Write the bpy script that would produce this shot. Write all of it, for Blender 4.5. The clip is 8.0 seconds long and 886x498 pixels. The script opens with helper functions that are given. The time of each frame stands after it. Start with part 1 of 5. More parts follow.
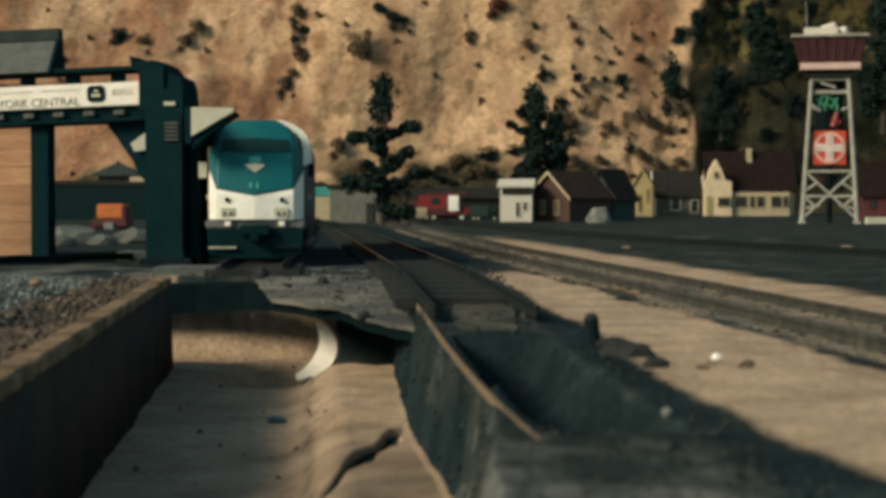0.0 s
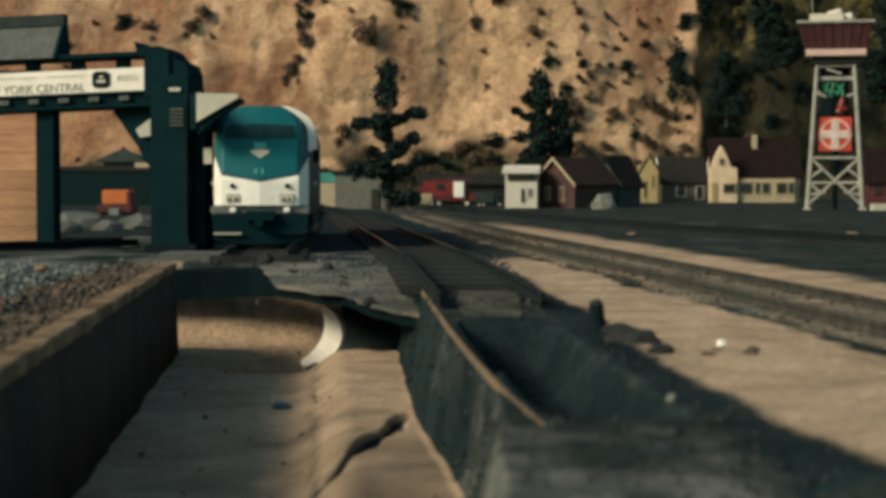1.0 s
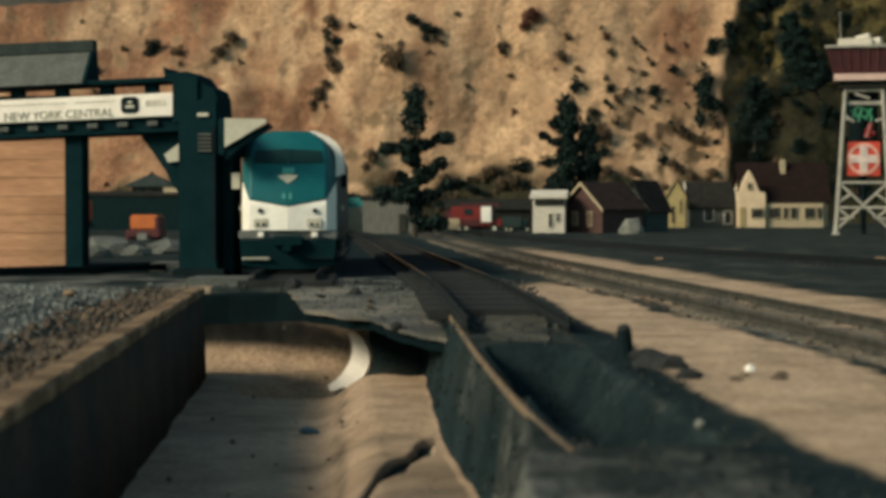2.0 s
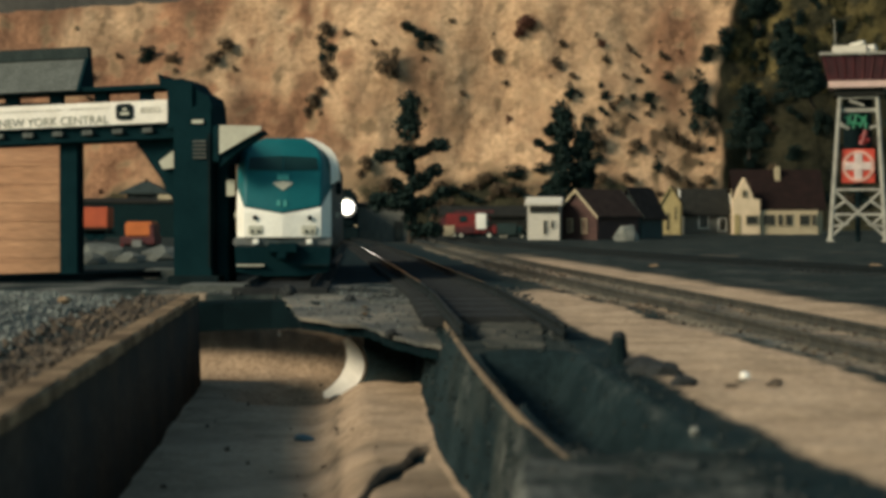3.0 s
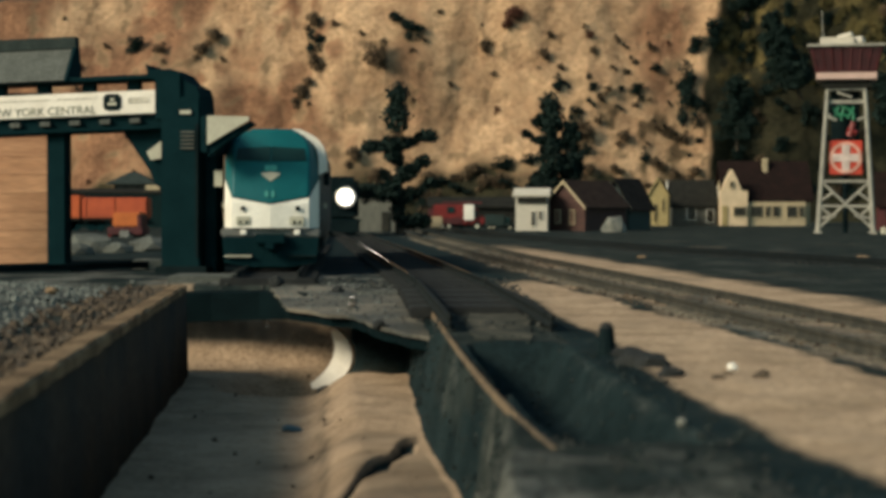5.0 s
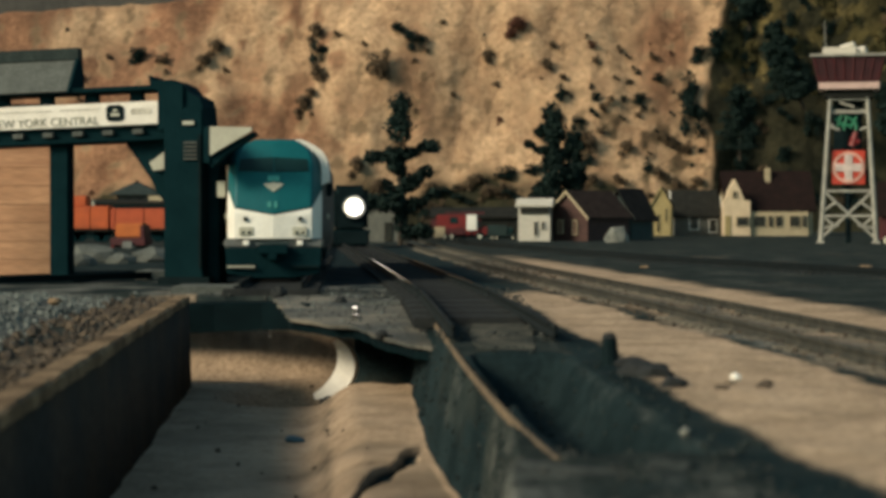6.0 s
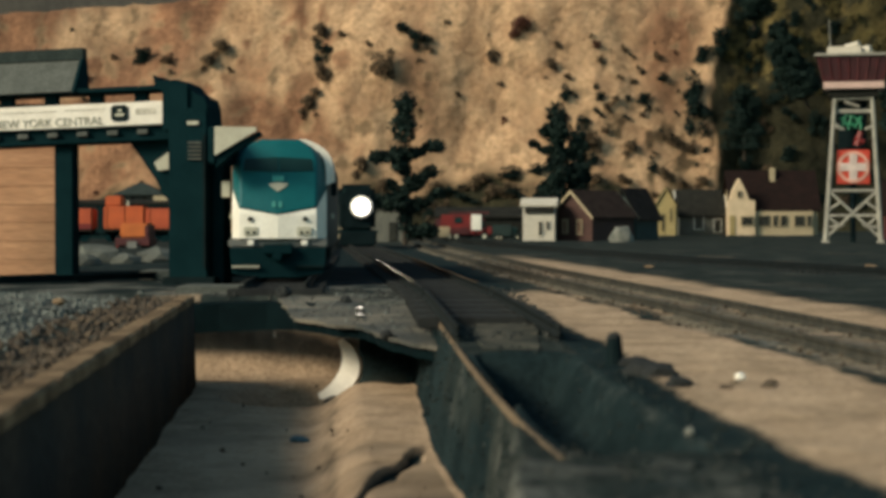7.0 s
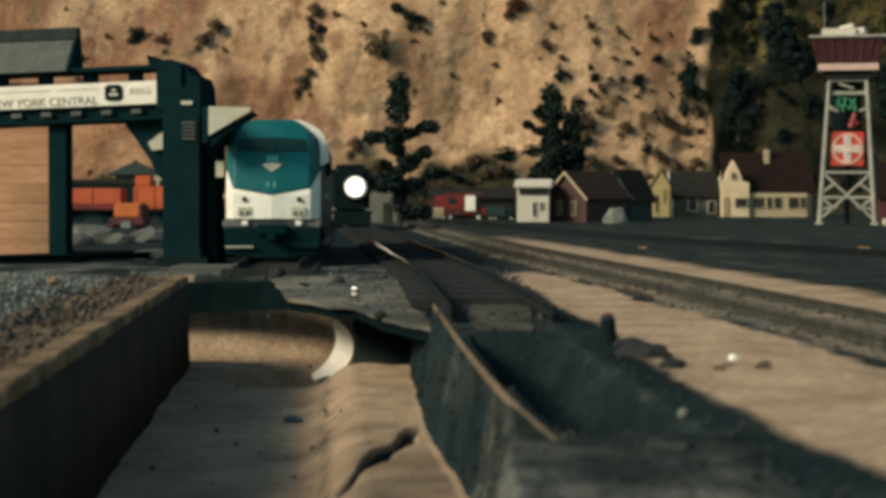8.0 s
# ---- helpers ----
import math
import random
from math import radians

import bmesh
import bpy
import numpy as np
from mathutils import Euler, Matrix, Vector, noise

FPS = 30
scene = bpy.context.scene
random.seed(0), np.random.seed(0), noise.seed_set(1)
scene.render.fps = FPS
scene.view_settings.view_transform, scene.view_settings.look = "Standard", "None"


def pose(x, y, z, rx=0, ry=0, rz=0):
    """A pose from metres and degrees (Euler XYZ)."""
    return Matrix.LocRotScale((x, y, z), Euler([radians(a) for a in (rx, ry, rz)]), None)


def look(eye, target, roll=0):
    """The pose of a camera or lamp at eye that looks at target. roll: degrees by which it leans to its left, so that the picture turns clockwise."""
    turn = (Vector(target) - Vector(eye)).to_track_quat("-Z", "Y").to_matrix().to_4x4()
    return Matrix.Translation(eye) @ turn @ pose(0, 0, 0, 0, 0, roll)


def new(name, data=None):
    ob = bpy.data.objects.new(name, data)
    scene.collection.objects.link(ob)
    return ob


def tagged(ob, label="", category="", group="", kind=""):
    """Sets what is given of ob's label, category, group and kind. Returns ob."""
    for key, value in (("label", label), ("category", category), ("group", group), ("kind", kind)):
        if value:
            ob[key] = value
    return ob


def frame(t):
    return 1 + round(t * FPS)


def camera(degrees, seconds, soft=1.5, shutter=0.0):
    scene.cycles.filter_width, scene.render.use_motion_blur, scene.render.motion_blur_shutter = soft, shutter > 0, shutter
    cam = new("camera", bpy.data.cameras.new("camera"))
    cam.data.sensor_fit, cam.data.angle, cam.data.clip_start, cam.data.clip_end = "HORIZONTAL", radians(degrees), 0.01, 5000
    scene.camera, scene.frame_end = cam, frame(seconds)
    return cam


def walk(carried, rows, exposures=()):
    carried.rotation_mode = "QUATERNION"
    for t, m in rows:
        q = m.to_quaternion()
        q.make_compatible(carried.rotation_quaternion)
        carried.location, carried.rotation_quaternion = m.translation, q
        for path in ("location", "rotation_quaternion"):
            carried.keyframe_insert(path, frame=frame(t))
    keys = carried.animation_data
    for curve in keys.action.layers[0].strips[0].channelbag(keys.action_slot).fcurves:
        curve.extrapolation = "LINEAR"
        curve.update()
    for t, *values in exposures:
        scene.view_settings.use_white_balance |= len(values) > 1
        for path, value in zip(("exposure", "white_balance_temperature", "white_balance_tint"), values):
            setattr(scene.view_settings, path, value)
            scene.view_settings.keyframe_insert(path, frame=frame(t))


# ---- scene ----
cam = camera(26.0, 8.0, soft=3.7)
# A hand-held shake: the camera keeps its place and only turns.
walk(cam, [
    (0.00, pose(0, 0, 0.040, 88.474, 0.064, 0.013)),
    (0.20, pose(0, 0, 0.040, 88.473, 0.052, 0.051)),
    (0.50, pose(0, 0, 0.040, 88.260, 0.033, 0.029)),
    (0.70, pose(0, 0, 0.040, 88.060, 0.026, 0.098)),
    (1.00, pose(0, 0, 0.040, 88.061, 0.016, 0.166)),
    (1.20, pose(0, 0, 0.040, 88.152, -0.019, 0.098)),
    (1.50, pose(0, 0, 0.040, 88.073, -0.070, -0.013)),
    (1.60, pose(0, 0, 0.040, 88.030, -0.051, 0.095)),
    (1.70, pose(0, 0, 0.040, 88.350, -0.032, 0.346)),
    (1.80, pose(0, 0, 0.040, 88.366, -0.013, 0.486)),
    (1.90, pose(0, 0, 0.040, 88.754, 0.006, 0.712)),
    (2.00, pose(0, 0, 0.040, 88.804, 0.026, 0.988)),
    (2.10, pose(0, 0, 0.040, 88.973, 0.025, 1.004)),
    (2.20, pose(0, 0, 0.040, 89.344, 0.024, 1.012)),
    (3.30, pose(0, 0, 0.040, 88.938, 0.017, 0.794)),
    (3.50, pose(0, 0, 0.040, 89.124, 0.015, 0.877)),
    (3.70, pose(0, 0, 0.040, 89.451, 0.020, 0.593)),
    (4.00, pose(0, 0, 0.040, 89.511, 0.027, 0.624)),
    (4.20, pose(0, 0, 0.040, 89.451, -0.027, 0.616)),
    (4.50, pose(0, 0, 0.040, 89.033, -0.108, 0.600)),
    (4.70, pose(0, 0, 0.040, 88.713, -0.092, 0.493)),
    (5.80, pose(0, 0, 0.040, 88.968, -0.006, 0.511)),
    (6.00, pose(0, 0, 0.040, 89.052, 0.009, 0.555)),
    (6.20, pose(0, 0, 0.040, 89.185, 0.026, 0.494)),
    (6.50, pose(0, 0, 0.040, 89.191, 0.052, 0.735)),
    (7.00, pose(0, 0, 0.040, 89.046, 0.054, 0.692)),
    (7.50, pose(0, 0, 0.040, 88.874, -0.005, 0.680)),
    (7.80, pose(0, 0, 0.040, 88.488, -0.070, 0.638)),
    (8.00, pose(0, 0, 0.040, 88.472, -0.113, 0.515)),
], exposures=((0.0, 0.0), (8.0, 0.0)))
cam.data.dof.use_dof = True
cam.data.dof.focus_distance = 1.35
cam.data.dof.aperture_fstop = 45.0

# ---- light ----
SUN_TO = Vector((-0.71, -0.44, 0.49)).normalized()
world = bpy.data.worlds.new("sky")
scene.world = world
world.use_nodes = True
wn = world.node_tree
bg = wn.nodes["Background"]
sky = wn.nodes.new("ShaderNodeTexSky")
sky.sky_type = "NISHITA"
sky.sun_disc = False
sky.sun_elevation = math.asin(SUN_TO.z)
sky.sun_rotation = math.atan2(SUN_TO.x, SUN_TO.y)
cast = wn.nodes.new("ShaderNodeMix")        # the overcast tints the skylight
cast.data_type, cast.blend_type = "RGBA", "MULTIPLY"
cast.inputs["Factor"].default_value = 1.0
cast.inputs["B"].default_value = (0.82, 1.02, 0.88, 1)
wn.links.new(sky.outputs["Color"], cast.inputs["A"])
wn.links.new(cast.outputs["Result"], bg.inputs["Color"])
bg.inputs["Strength"].default_value = 0.14
sun = new("sun", bpy.data.lights.new("sun", "SUN"))
sun.data.energy = 4.5
sun.data.angle = radians(19.0)
sun.data.color = (1.0, 0.89, 0.69)
sun.matrix_world = look(SUN_TO * 5, (0, 0, 0))


# ---- materials ----
def mat(name, color, dark=None, rough=0.8, metal=0.0, scale=60.0, fine=600.0, bump=0.3, depth=0.001, emit=None, power=0.0, stretch=(1, 1, 1), spread=(0.35, 0.7), spec=0.35, grain=0.23):
    """A surface with stains at one scale, grain at another and a fine relief."""
    m = bpy.data.materials.new(name)
    m.use_nodes = True
    n, l = m.node_tree.nodes, m.node_tree.links
    b = n["Principled BSDF"]
    b.inputs["Roughness"].default_value = rough
    b.inputs["Metallic"].default_value = metal
    b.inputs["Specular IOR Level"].default_value = spec
    if emit:
        b.inputs["Base Color"].default_value = (*color, 1)
        b.inputs["Emission Color"].default_value = (*emit, 1)
        b.inputs["Emission Strength"].default_value = power
        return m
    dark = dark or tuple(c * 0.55 for c in color)
    tc = n.new("ShaderNodeTexCoord")
    mp = n.new("ShaderNodeMapping")
    mp.inputs["Scale"].default_value = stretch
    l.new(tc.outputs["Object"], mp.inputs["Vector"])
    big = n.new("ShaderNodeTexNoise")
    big.inputs["Scale"].default_value = scale
    big.inputs["Detail"].default_value = 6
    small = n.new("ShaderNodeTexNoise")
    small.inputs["Scale"].default_value = fine
    small.inputs["Detail"].default_value = 4
    for k in (big, small):
        l.new(mp.outputs["Vector"], k.inputs["Vector"])
    r = n.new("ShaderNodeValToRGB")
    r.color_ramp.elements[0].position, r.color_ramp.elements[1].position = spread
    r.color_ramp.elements[0].color = (*dark, 1)
    r.color_ramp.elements[1].color = (*color, 1)
    l.new(big.outputs["Fac"], r.inputs["Fac"])
    g = n.new("ShaderNodeMapRange")
    g.inputs["From Min"].default_value, g.inputs["From Max"].default_value = 0.3, 0.7
    g.inputs["To Min"].default_value, g.inputs["To Max"].default_value = 1 - grain * 1.2, 1 + grain * 0.8
    l.new(small.outputs["Fac"], g.inputs["Value"])
    mx = n.new("ShaderNodeMix")
    mx.data_type, mx.blend_type = "RGBA", "MULTIPLY"
    mx.inputs["Factor"].default_value = 1.0
    l.new(r.outputs["Color"], mx.inputs["A"])
    l.new(g.outputs["Result"], mx.inputs["B"])
    l.new(mx.outputs["Result"], b.inputs["Base Color"])
    bp = n.new("ShaderNodeBump")
    bp.inputs["Strength"].default_value = bump
    bp.inputs["Distance"].default_value = depth
    l.new(small.outputs["Fac"], bp.inputs["Height"])
    l.new(bp.outputs["Normal"], b.inputs["Normal"])
    return m


def blended(name, attr, kinds, scale, fine, depth):
    """Earth whose kinds lie where the weights of a colour attribute say; kinds are base then red, green, blue: each a light and a dark tone."""
    m = bpy.data.materials.new(name)
    m.use_nodes = True
    n, l = m.node_tree.nodes, m.node_tree.links
    b = n["Principled BSDF"]
    b.inputs["Roughness"].default_value = 0.92
    b.inputs["Specular IOR Level"].default_value = 0.03
    tc = n.new("ShaderNodeTexCoord")
    big = n.new("ShaderNodeTexNoise")
    big.inputs["Scale"].default_value = scale
    big.inputs["Detail"].default_value = 8
    big.inputs["Roughness"].default_value = 0.62
    small = n.new("ShaderNodeTexNoise")
    small.inputs["Scale"].default_value = fine
    small.inputs["Detail"].default_value = 6
    small.inputs["Roughness"].default_value = 0.7
    for k in (big, small):
        l.new(tc.outputs["Object"], k.inputs["Vector"])
    at = n.new("ShaderNodeAttribute")
    at.attribute_name = attr
    sep = n.new("ShaderNodeSeparateColor")
    l.new(at.outputs["Color"], sep.inputs["Color"])
    last = None
    for i, (light, dark) in enumerate(kinds):
        r = n.new("ShaderNodeValToRGB")
        r.color_ramp.elements[0].position, r.color_ramp.elements[1].position = 0.36, 0.66
        r.color_ramp.elements[0].color = (*dark, 1)
        r.color_ramp.elements[1].color = (*light, 1)
        l.new(big.outputs["Fac"], r.inputs["Fac"])
        if last is None:
            last = r.outputs["Color"]
            continue
        add = n.new("ShaderNodeMath")
        add.operation = "MULTIPLY_ADD"
        add.inputs[1].default_value = 0.7
        l.new(small.outputs["Fac"], add.inputs[0])
        l.new(sep.outputs[i - 1], add.inputs[2])
        edge = n.new("ShaderNodeMapRange")
        edge.inputs["From Min"].default_value, edge.inputs["From Max"].default_value = 0.60, 1.12
        l.new(add.outputs["Value"], edge.inputs["Value"])
        mx = n.new("ShaderNodeMix")
        mx.data_type = "RGBA"
        l.new(edge.outputs["Result"], mx.inputs["Factor"])
        l.new(last, mx.inputs["A"])
        l.new(r.outputs["Color"], mx.inputs["B"])
        last = mx.outputs["Result"]
    g = n.new("ShaderNodeMapRange")
    g.inputs["From Min"].default_value, g.inputs["From Max"].default_value = 0.3, 0.7
    g.inputs["To Min"].default_value, g.inputs["To Max"].default_value = 0.55, 1.3
    l.new(small.outputs["Fac"], g.inputs["Value"])
    mx = n.new("ShaderNodeMix")
    mx.data_type, mx.blend_type = "RGBA", "MULTIPLY"
    mx.inputs["Factor"].default_value = 1.0
    l.new(last, mx.inputs["A"])
    l.new(g.outputs["Result"], mx.inputs["B"])
    l.new(mx.outputs["Result"], b.inputs["Base Color"])
    bp = n.new("ShaderNodeBump")
    bp.inputs["Strength"].default_value = 0.6
    bp.inputs["Distance"].default_value = depth
    l.new(small.outputs["Fac"], bp.inputs["Height"])
    l.new(bp.outputs["Normal"], b.inputs["Normal"])
    return m


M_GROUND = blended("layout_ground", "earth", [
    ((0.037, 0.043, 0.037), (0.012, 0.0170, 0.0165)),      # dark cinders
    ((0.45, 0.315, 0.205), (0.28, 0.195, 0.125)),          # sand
    ((0.017, 0.028, 0.029), (0.008, 0.015, 0.016)),     # black roadbed, also shade painted into pit, bank and under deck
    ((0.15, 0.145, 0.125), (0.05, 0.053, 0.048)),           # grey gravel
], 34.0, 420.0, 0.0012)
M_HILL = blended("hill_rock", "earth", [
    ((0.55, 0.35, 0.203), (0.34, 0.20, 0.113)),           # tan rock
    ((0.31, 0.158, 0.088), (0.17, 0.085, 0.05)),          # rusty rock
    ((0.050, 0.044, 0.024), (0.018, 0.018, 0.012)),     # wooded floor
    ((0.145, 0.108, 0.042), (0.055, 0.043, 0.021)),           # olive brush
], 10.0, 70.0, 0.02)
M_STEEL = mat("gantry_steel", (0.0045, 0.0195, 0.0225), (0.0028, 0.0140, 0.0165), 0.85, 0.0, spec=0.03, grain=0.07)
M_SIGN = mat("sign_board", (0.78, 0.70, 0.60), (0.68, 0.60, 0.50), 0.6, scale=80, grain=0.07)
M_INK = mat("sign_ink", (0.30, 0.28, 0.20), None, 0.7)
M_FAINT = mat("faded_red_ink", (0.58, 0.51, 0.41), None, 0.7)
M_PALE = mat("pale_sheet", (0.46, 0.43, 0.33), (0.36, 0.33, 0.25), 0.6, scale=50, grain=0.07)
M_RIDGE = mat("dark_ridge_cap", (0.038, 0.048, 0.043), (0.025, 0.032, 0.03), 0.9, scale=90, spec=0.04)
M_ROOFGREY = mat("grey_roof", (0.105, 0.108, 0.094), (0.075, 0.078, 0.068), 0.85, scale=90, spec=0.06)
M_WOOD = mat("orange_wood", (0.50, 0.265, 0.14), (0.35, 0.17, 0.085), 0.65, scale=14, fine=90, stretch=(1, 1, 12), bump=0.2)
M_TEAL = mat("teal_paint", (0.003, 0.090, 0.097), (0.002, 0.074, 0.082), 0.5, spec=0.2, scale=70, bump=0.05, grain=0.07)
M_WHITE = mat("cream_white_paint", (0.82, 0.76, 0.66), (0.72, 0.66, 0.56), 0.4, scale=70, bump=0.05, grain=0.07)
M_SILVER = mat("dull_silver_side", (0.062, 0.059, 0.050), (0.042, 0.041, 0.036), 0.7, 0.0, scale=90, grain=0.07)
M_DULLWHITE = mat("dusty_white_siding", (0.52, 0.46, 0.37), (0.42, 0.37, 0.30), 0.8, stretch=(1, 1, 6), grain=0.1)
M_GLASS = mat("dark_glass", (0.010, 0.034, 0.034), (0.006, 0.02, 0.02), 0.3, bump=0.02, grain=0.07, spec=0.12)
M_PANE = mat("window_pane", (0.030, 0.027, 0.020), (0.018, 0.017, 0.013), 0.25)
M_BLACK = mat("sooty_black", (0.006, 0.013, 0.014), (0.003, 0.008, 0.009), 0.75, spec=0.06, grain=0.07)
M_RAIL = mat("worn_rail", (0.014, 0.017, 0.017), (0.007, 0.009, 0.009), 0.62, 0.0, scale=200, bump=0.05, spec=0.05)
M_DUSTRAIL = mat("dusty_rail", (0.060, 0.053, 0.042), (0.026, 0.026, 0.022), 0.8, 0.0, scale=160, spec=0.05)
M_RUST = mat("rusty_rail", (0.20, 0.135, 0.075), (0.09, 0.06, 0.036), 0.75, 0.1, scale=160)
M_TIE = mat("tie_wood", (0.018, 0.019, 0.017), (0.008, 0.009, 0.009), 0.9, scale=120)
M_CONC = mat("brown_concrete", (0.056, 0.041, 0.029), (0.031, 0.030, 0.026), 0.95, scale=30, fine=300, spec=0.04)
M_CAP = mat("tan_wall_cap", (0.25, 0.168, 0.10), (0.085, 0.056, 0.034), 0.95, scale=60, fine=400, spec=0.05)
M_GIRDER = mat("bridge_girder", (0.003, 0.009, 0.010), (0.002, 0.006, 0.007), 0.8, spec=0.03)
M_STONE = mat("grey_stone", (0.20, 0.19, 0.155), (0.10, 0.10, 0.085), 0.9, scale=90)
M_DECK = mat("dirty_deck", (0.155, 0.130, 0.094), (0.038, 0.039, 0.033), 0.9, scale=32, fine=350, bump=0.6)
M_SLAB = mat("sooty_slab", (0.105, 0.094, 0.070), (0.026, 0.029, 0.025), 0.95, scale=70, fine=350, bump=0.6, spec=0.05)
M_SOOT = mat("sooty_crumbs", (0.036, 0.042, 0.038), (0.008, 0.014, 0.015), 0.95, scale=150, spec=0.05)
M_DUSTTIE = mat("dusty_tie_wood", (0.17, 0.14, 0.10), (0.075, 0.064, 0.048), 0.95, scale=120)
M_BALLAST = mat("dark_ballast", (0.055, 0.054, 0.045), (0.014, 0.017, 0.016), 0.95, scale=150)
M_GRAVEL = mat("blue_grey_gravel", (0.165, 0.172, 0.15), (0.075, 0.08, 0.072), 0.95, scale=110)
M_CAPSOIL = mat("brown_soil", (0.098, 0.068, 0.042), (0.034, 0.025, 0.018), 0.95, scale=120)
M_LEAF = mat("pine_needles", (0.016, 0.029, 0.023), (0.008, 0.016, 0.014), 0.9, scale=30, spec=0.1)
M_BRUSH = mat("dry_brush", (0.15, 0.095, 0.052), (0.05, 0.034, 0.020), 0.95, scale=20)
M_OLIVE = mat("olive_leaves", (0.155, 0.115, 0.036), (0.05, 0.044, 0.016), 0.95, scale=20)
M_RUSTLEAF = mat("red_brown_leaves", (0.13, 0.045, 0.025), (0.06, 0.025, 0.015), 0.95, scale=20)
M_TRUNK = mat("bark", (0.05, 0.036, 0.024), None, 0.95)
M_RED = mat("red_paint", (0.20, 0.018, 0.014), (0.12, 0.012, 0.010), 0.5, grain=0.07)
M_MAROON = mat("maroon_paint", (0.085, 0.014, 0.014), (0.05, 0.01, 0.01), 0.6, grain=0.07)
M_BRICKRED = mat("brown_red_siding", (0.066, 0.027, 0.020), (0.038, 0.017, 0.013), 0.8, stretch=(1, 1, 6))
M_ROOFRED = mat("brown_shingle", (0.055, 0.034, 0.025), (0.032, 0.020, 0.016), 0.85, scale=80, spec=0.06)
M_ROOFDARK = mat("dark_shingle", (0.024, 0.023, 0.019), (0.014, 0.014, 0.012), 0.9, scale=80, spec=0.06)
M_YELLOW = mat("yellow_siding", (0.33, 0.25, 0.11), (0.25, 0.185, 0.075), 0.75, stretch=(1, 1, 8), grain=0.07)
M_CREAM = mat("cream_siding", (0.41, 0.32, 0.195), (0.31, 0.24, 0.145), 0.75, stretch=(1, 1, 8), grain=0.07)
M_GREYWALL = mat("grey_siding", (0.13, 0.125, 0.10), (0.085, 0.082, 0.068), 0.85, stretch=(6, 6, 1))
M_DARKGREEN = mat("dark_green_car", (0.014, 0.034, 0.030), (0.009, 0.02, 0.018), 0.7, grain=0.07)
M_HEDGE = mat("dark_teal_boards", (0.007, 0.021, 0.021), (0.004, 0.013, 0.014), 0.8, spec=0.05, stretch=(8, 8, 1))
M_ORANGE = mat("orange_paint", (0.52, 0.135, 0.028), (0.40, 0.10, 0.022), 0.5, grain=0.07)
M_ORANGERED = mat("orange_red_car", (0.45, 0.080, 0.024), (0.34, 0.055, 0.018), 0.6, grain=0.07)
M_ORANGEBRIGHT = mat("bright_orange_van", (0.50, 0.09, 0.02), (0.38, 0.07, 0.018), 0.6, grain=0.07)
M_AQUA = mat("aqua_paint", (0.05, 0.28, 0.24), None, 0.6, grain=0.07)
M_GREEN = mat("green_plate", (0.012, 0.16, 0.075), (0.008, 0.09, 0.04), 0.5)
M_SIGNRED = mat("red_sign", (0.48, 0.045, 0.02), (0.38, 0.035, 0.016), 0.5, grain=0.07)
M_TOWER = mat("tower_paint", (0.34, 0.31, 0.25), (0.22, 0.20, 0.165), 0.5, grain=0.07)
M_CHIP = mat("blue_chip", (0.03, 0.07, 0.09), None, 0.5)
M_LAMP = mat("headlight_glow", (1, 0.95, 0.85), emit=(1.0, 0.90, 0.76), power=11.0)
M_HALO = mat("halo_glow", (0.8, 0.75, 0.65), emit=(1.0, 0.86, 0.70), power=0.35)
M_POLISHED = mat("polished_dark_steel", (0.06, 0.065, 0.06), (0.03, 0.034, 0.03), 0.07, 1.0, scale=90, bump=0.04, grain=0.2)
M_CURTAIN = mat("drawn_tan_curtain", (0.20, 0.115, 0.075), (0.14, 0.08, 0.05), 0.8, grain=0.07)
M_SKIRT = mat("grey_skirt", (0.17, 0.165, 0.145), (0.11, 0.11, 0.10), 0.6, grain=0.07)


# ---- mesh helpers ----
def obj(name, bm, material, parent=None, label="", smooth=False):
    me = bpy.data.meshes.new(name)
    if smooth:
        for f in bm.faces:
            f.smooth = True
    bm.normal_update()
    bm.to_mesh(me)
    bm.free()
    me.materials.append(material)
    ob = new(name, me)
    ob.parent = parent
    if label:
        tagged(ob, label)
    return ob


def part(name, bm, material, parent, label="", smooth=False):
    return obj(name, bm, material, parent, label, smooth)


def thing(name, label, category, m, group="", kind=""):
    ob = new(name)
    ob.empty_display_size = 0.02
    ob.matrix_world = m
    return tagged(ob, label, category, group, kind)


def box(bm, x0, x1, y0, y1, z0, z1, bevel=0.0, m=None):
    g = bmesh.ops.create_cube(bm, size=1)
    vs = g["verts"]
    for v in vs:
        v.co = Vector((x0 + (v.co.x + 0.5) * (x1 - x0), y0 + (v.co.y + 0.5) * (y1 - y0), z0 + (v.co.z + 0.5) * (z1 - z0)))
        if m:
            v.co = m @ v.co
    if bevel:
        es = list({e for v in vs for e in v.link_edges})
        bmesh.ops.bevel(bm, geom=es, offset=bevel, segments=2, affect="EDGES")
    return bm


def B(x0, x1, y0, y1, z0, z1, bevel=0.0, m=None):
    return box(bmesh.new(), x0, x1, y0, y1, z0, z1, bevel, m)


def rod(bm, a, b, r0, r1=None, seg=8):
    a, b = Vector(a), Vector(b)
    d = b - a
    q = d.to_track_quat("Z", "Y").to_matrix().to_4x4()
    bmesh.ops.create_cone(bm, cap_ends=True, segments=seg, radius1=r0, radius2=r0 if r1 is None else r1, depth=d.length,
                          matrix=Matrix.Translation((a + b) / 2) @ q)
    return bm


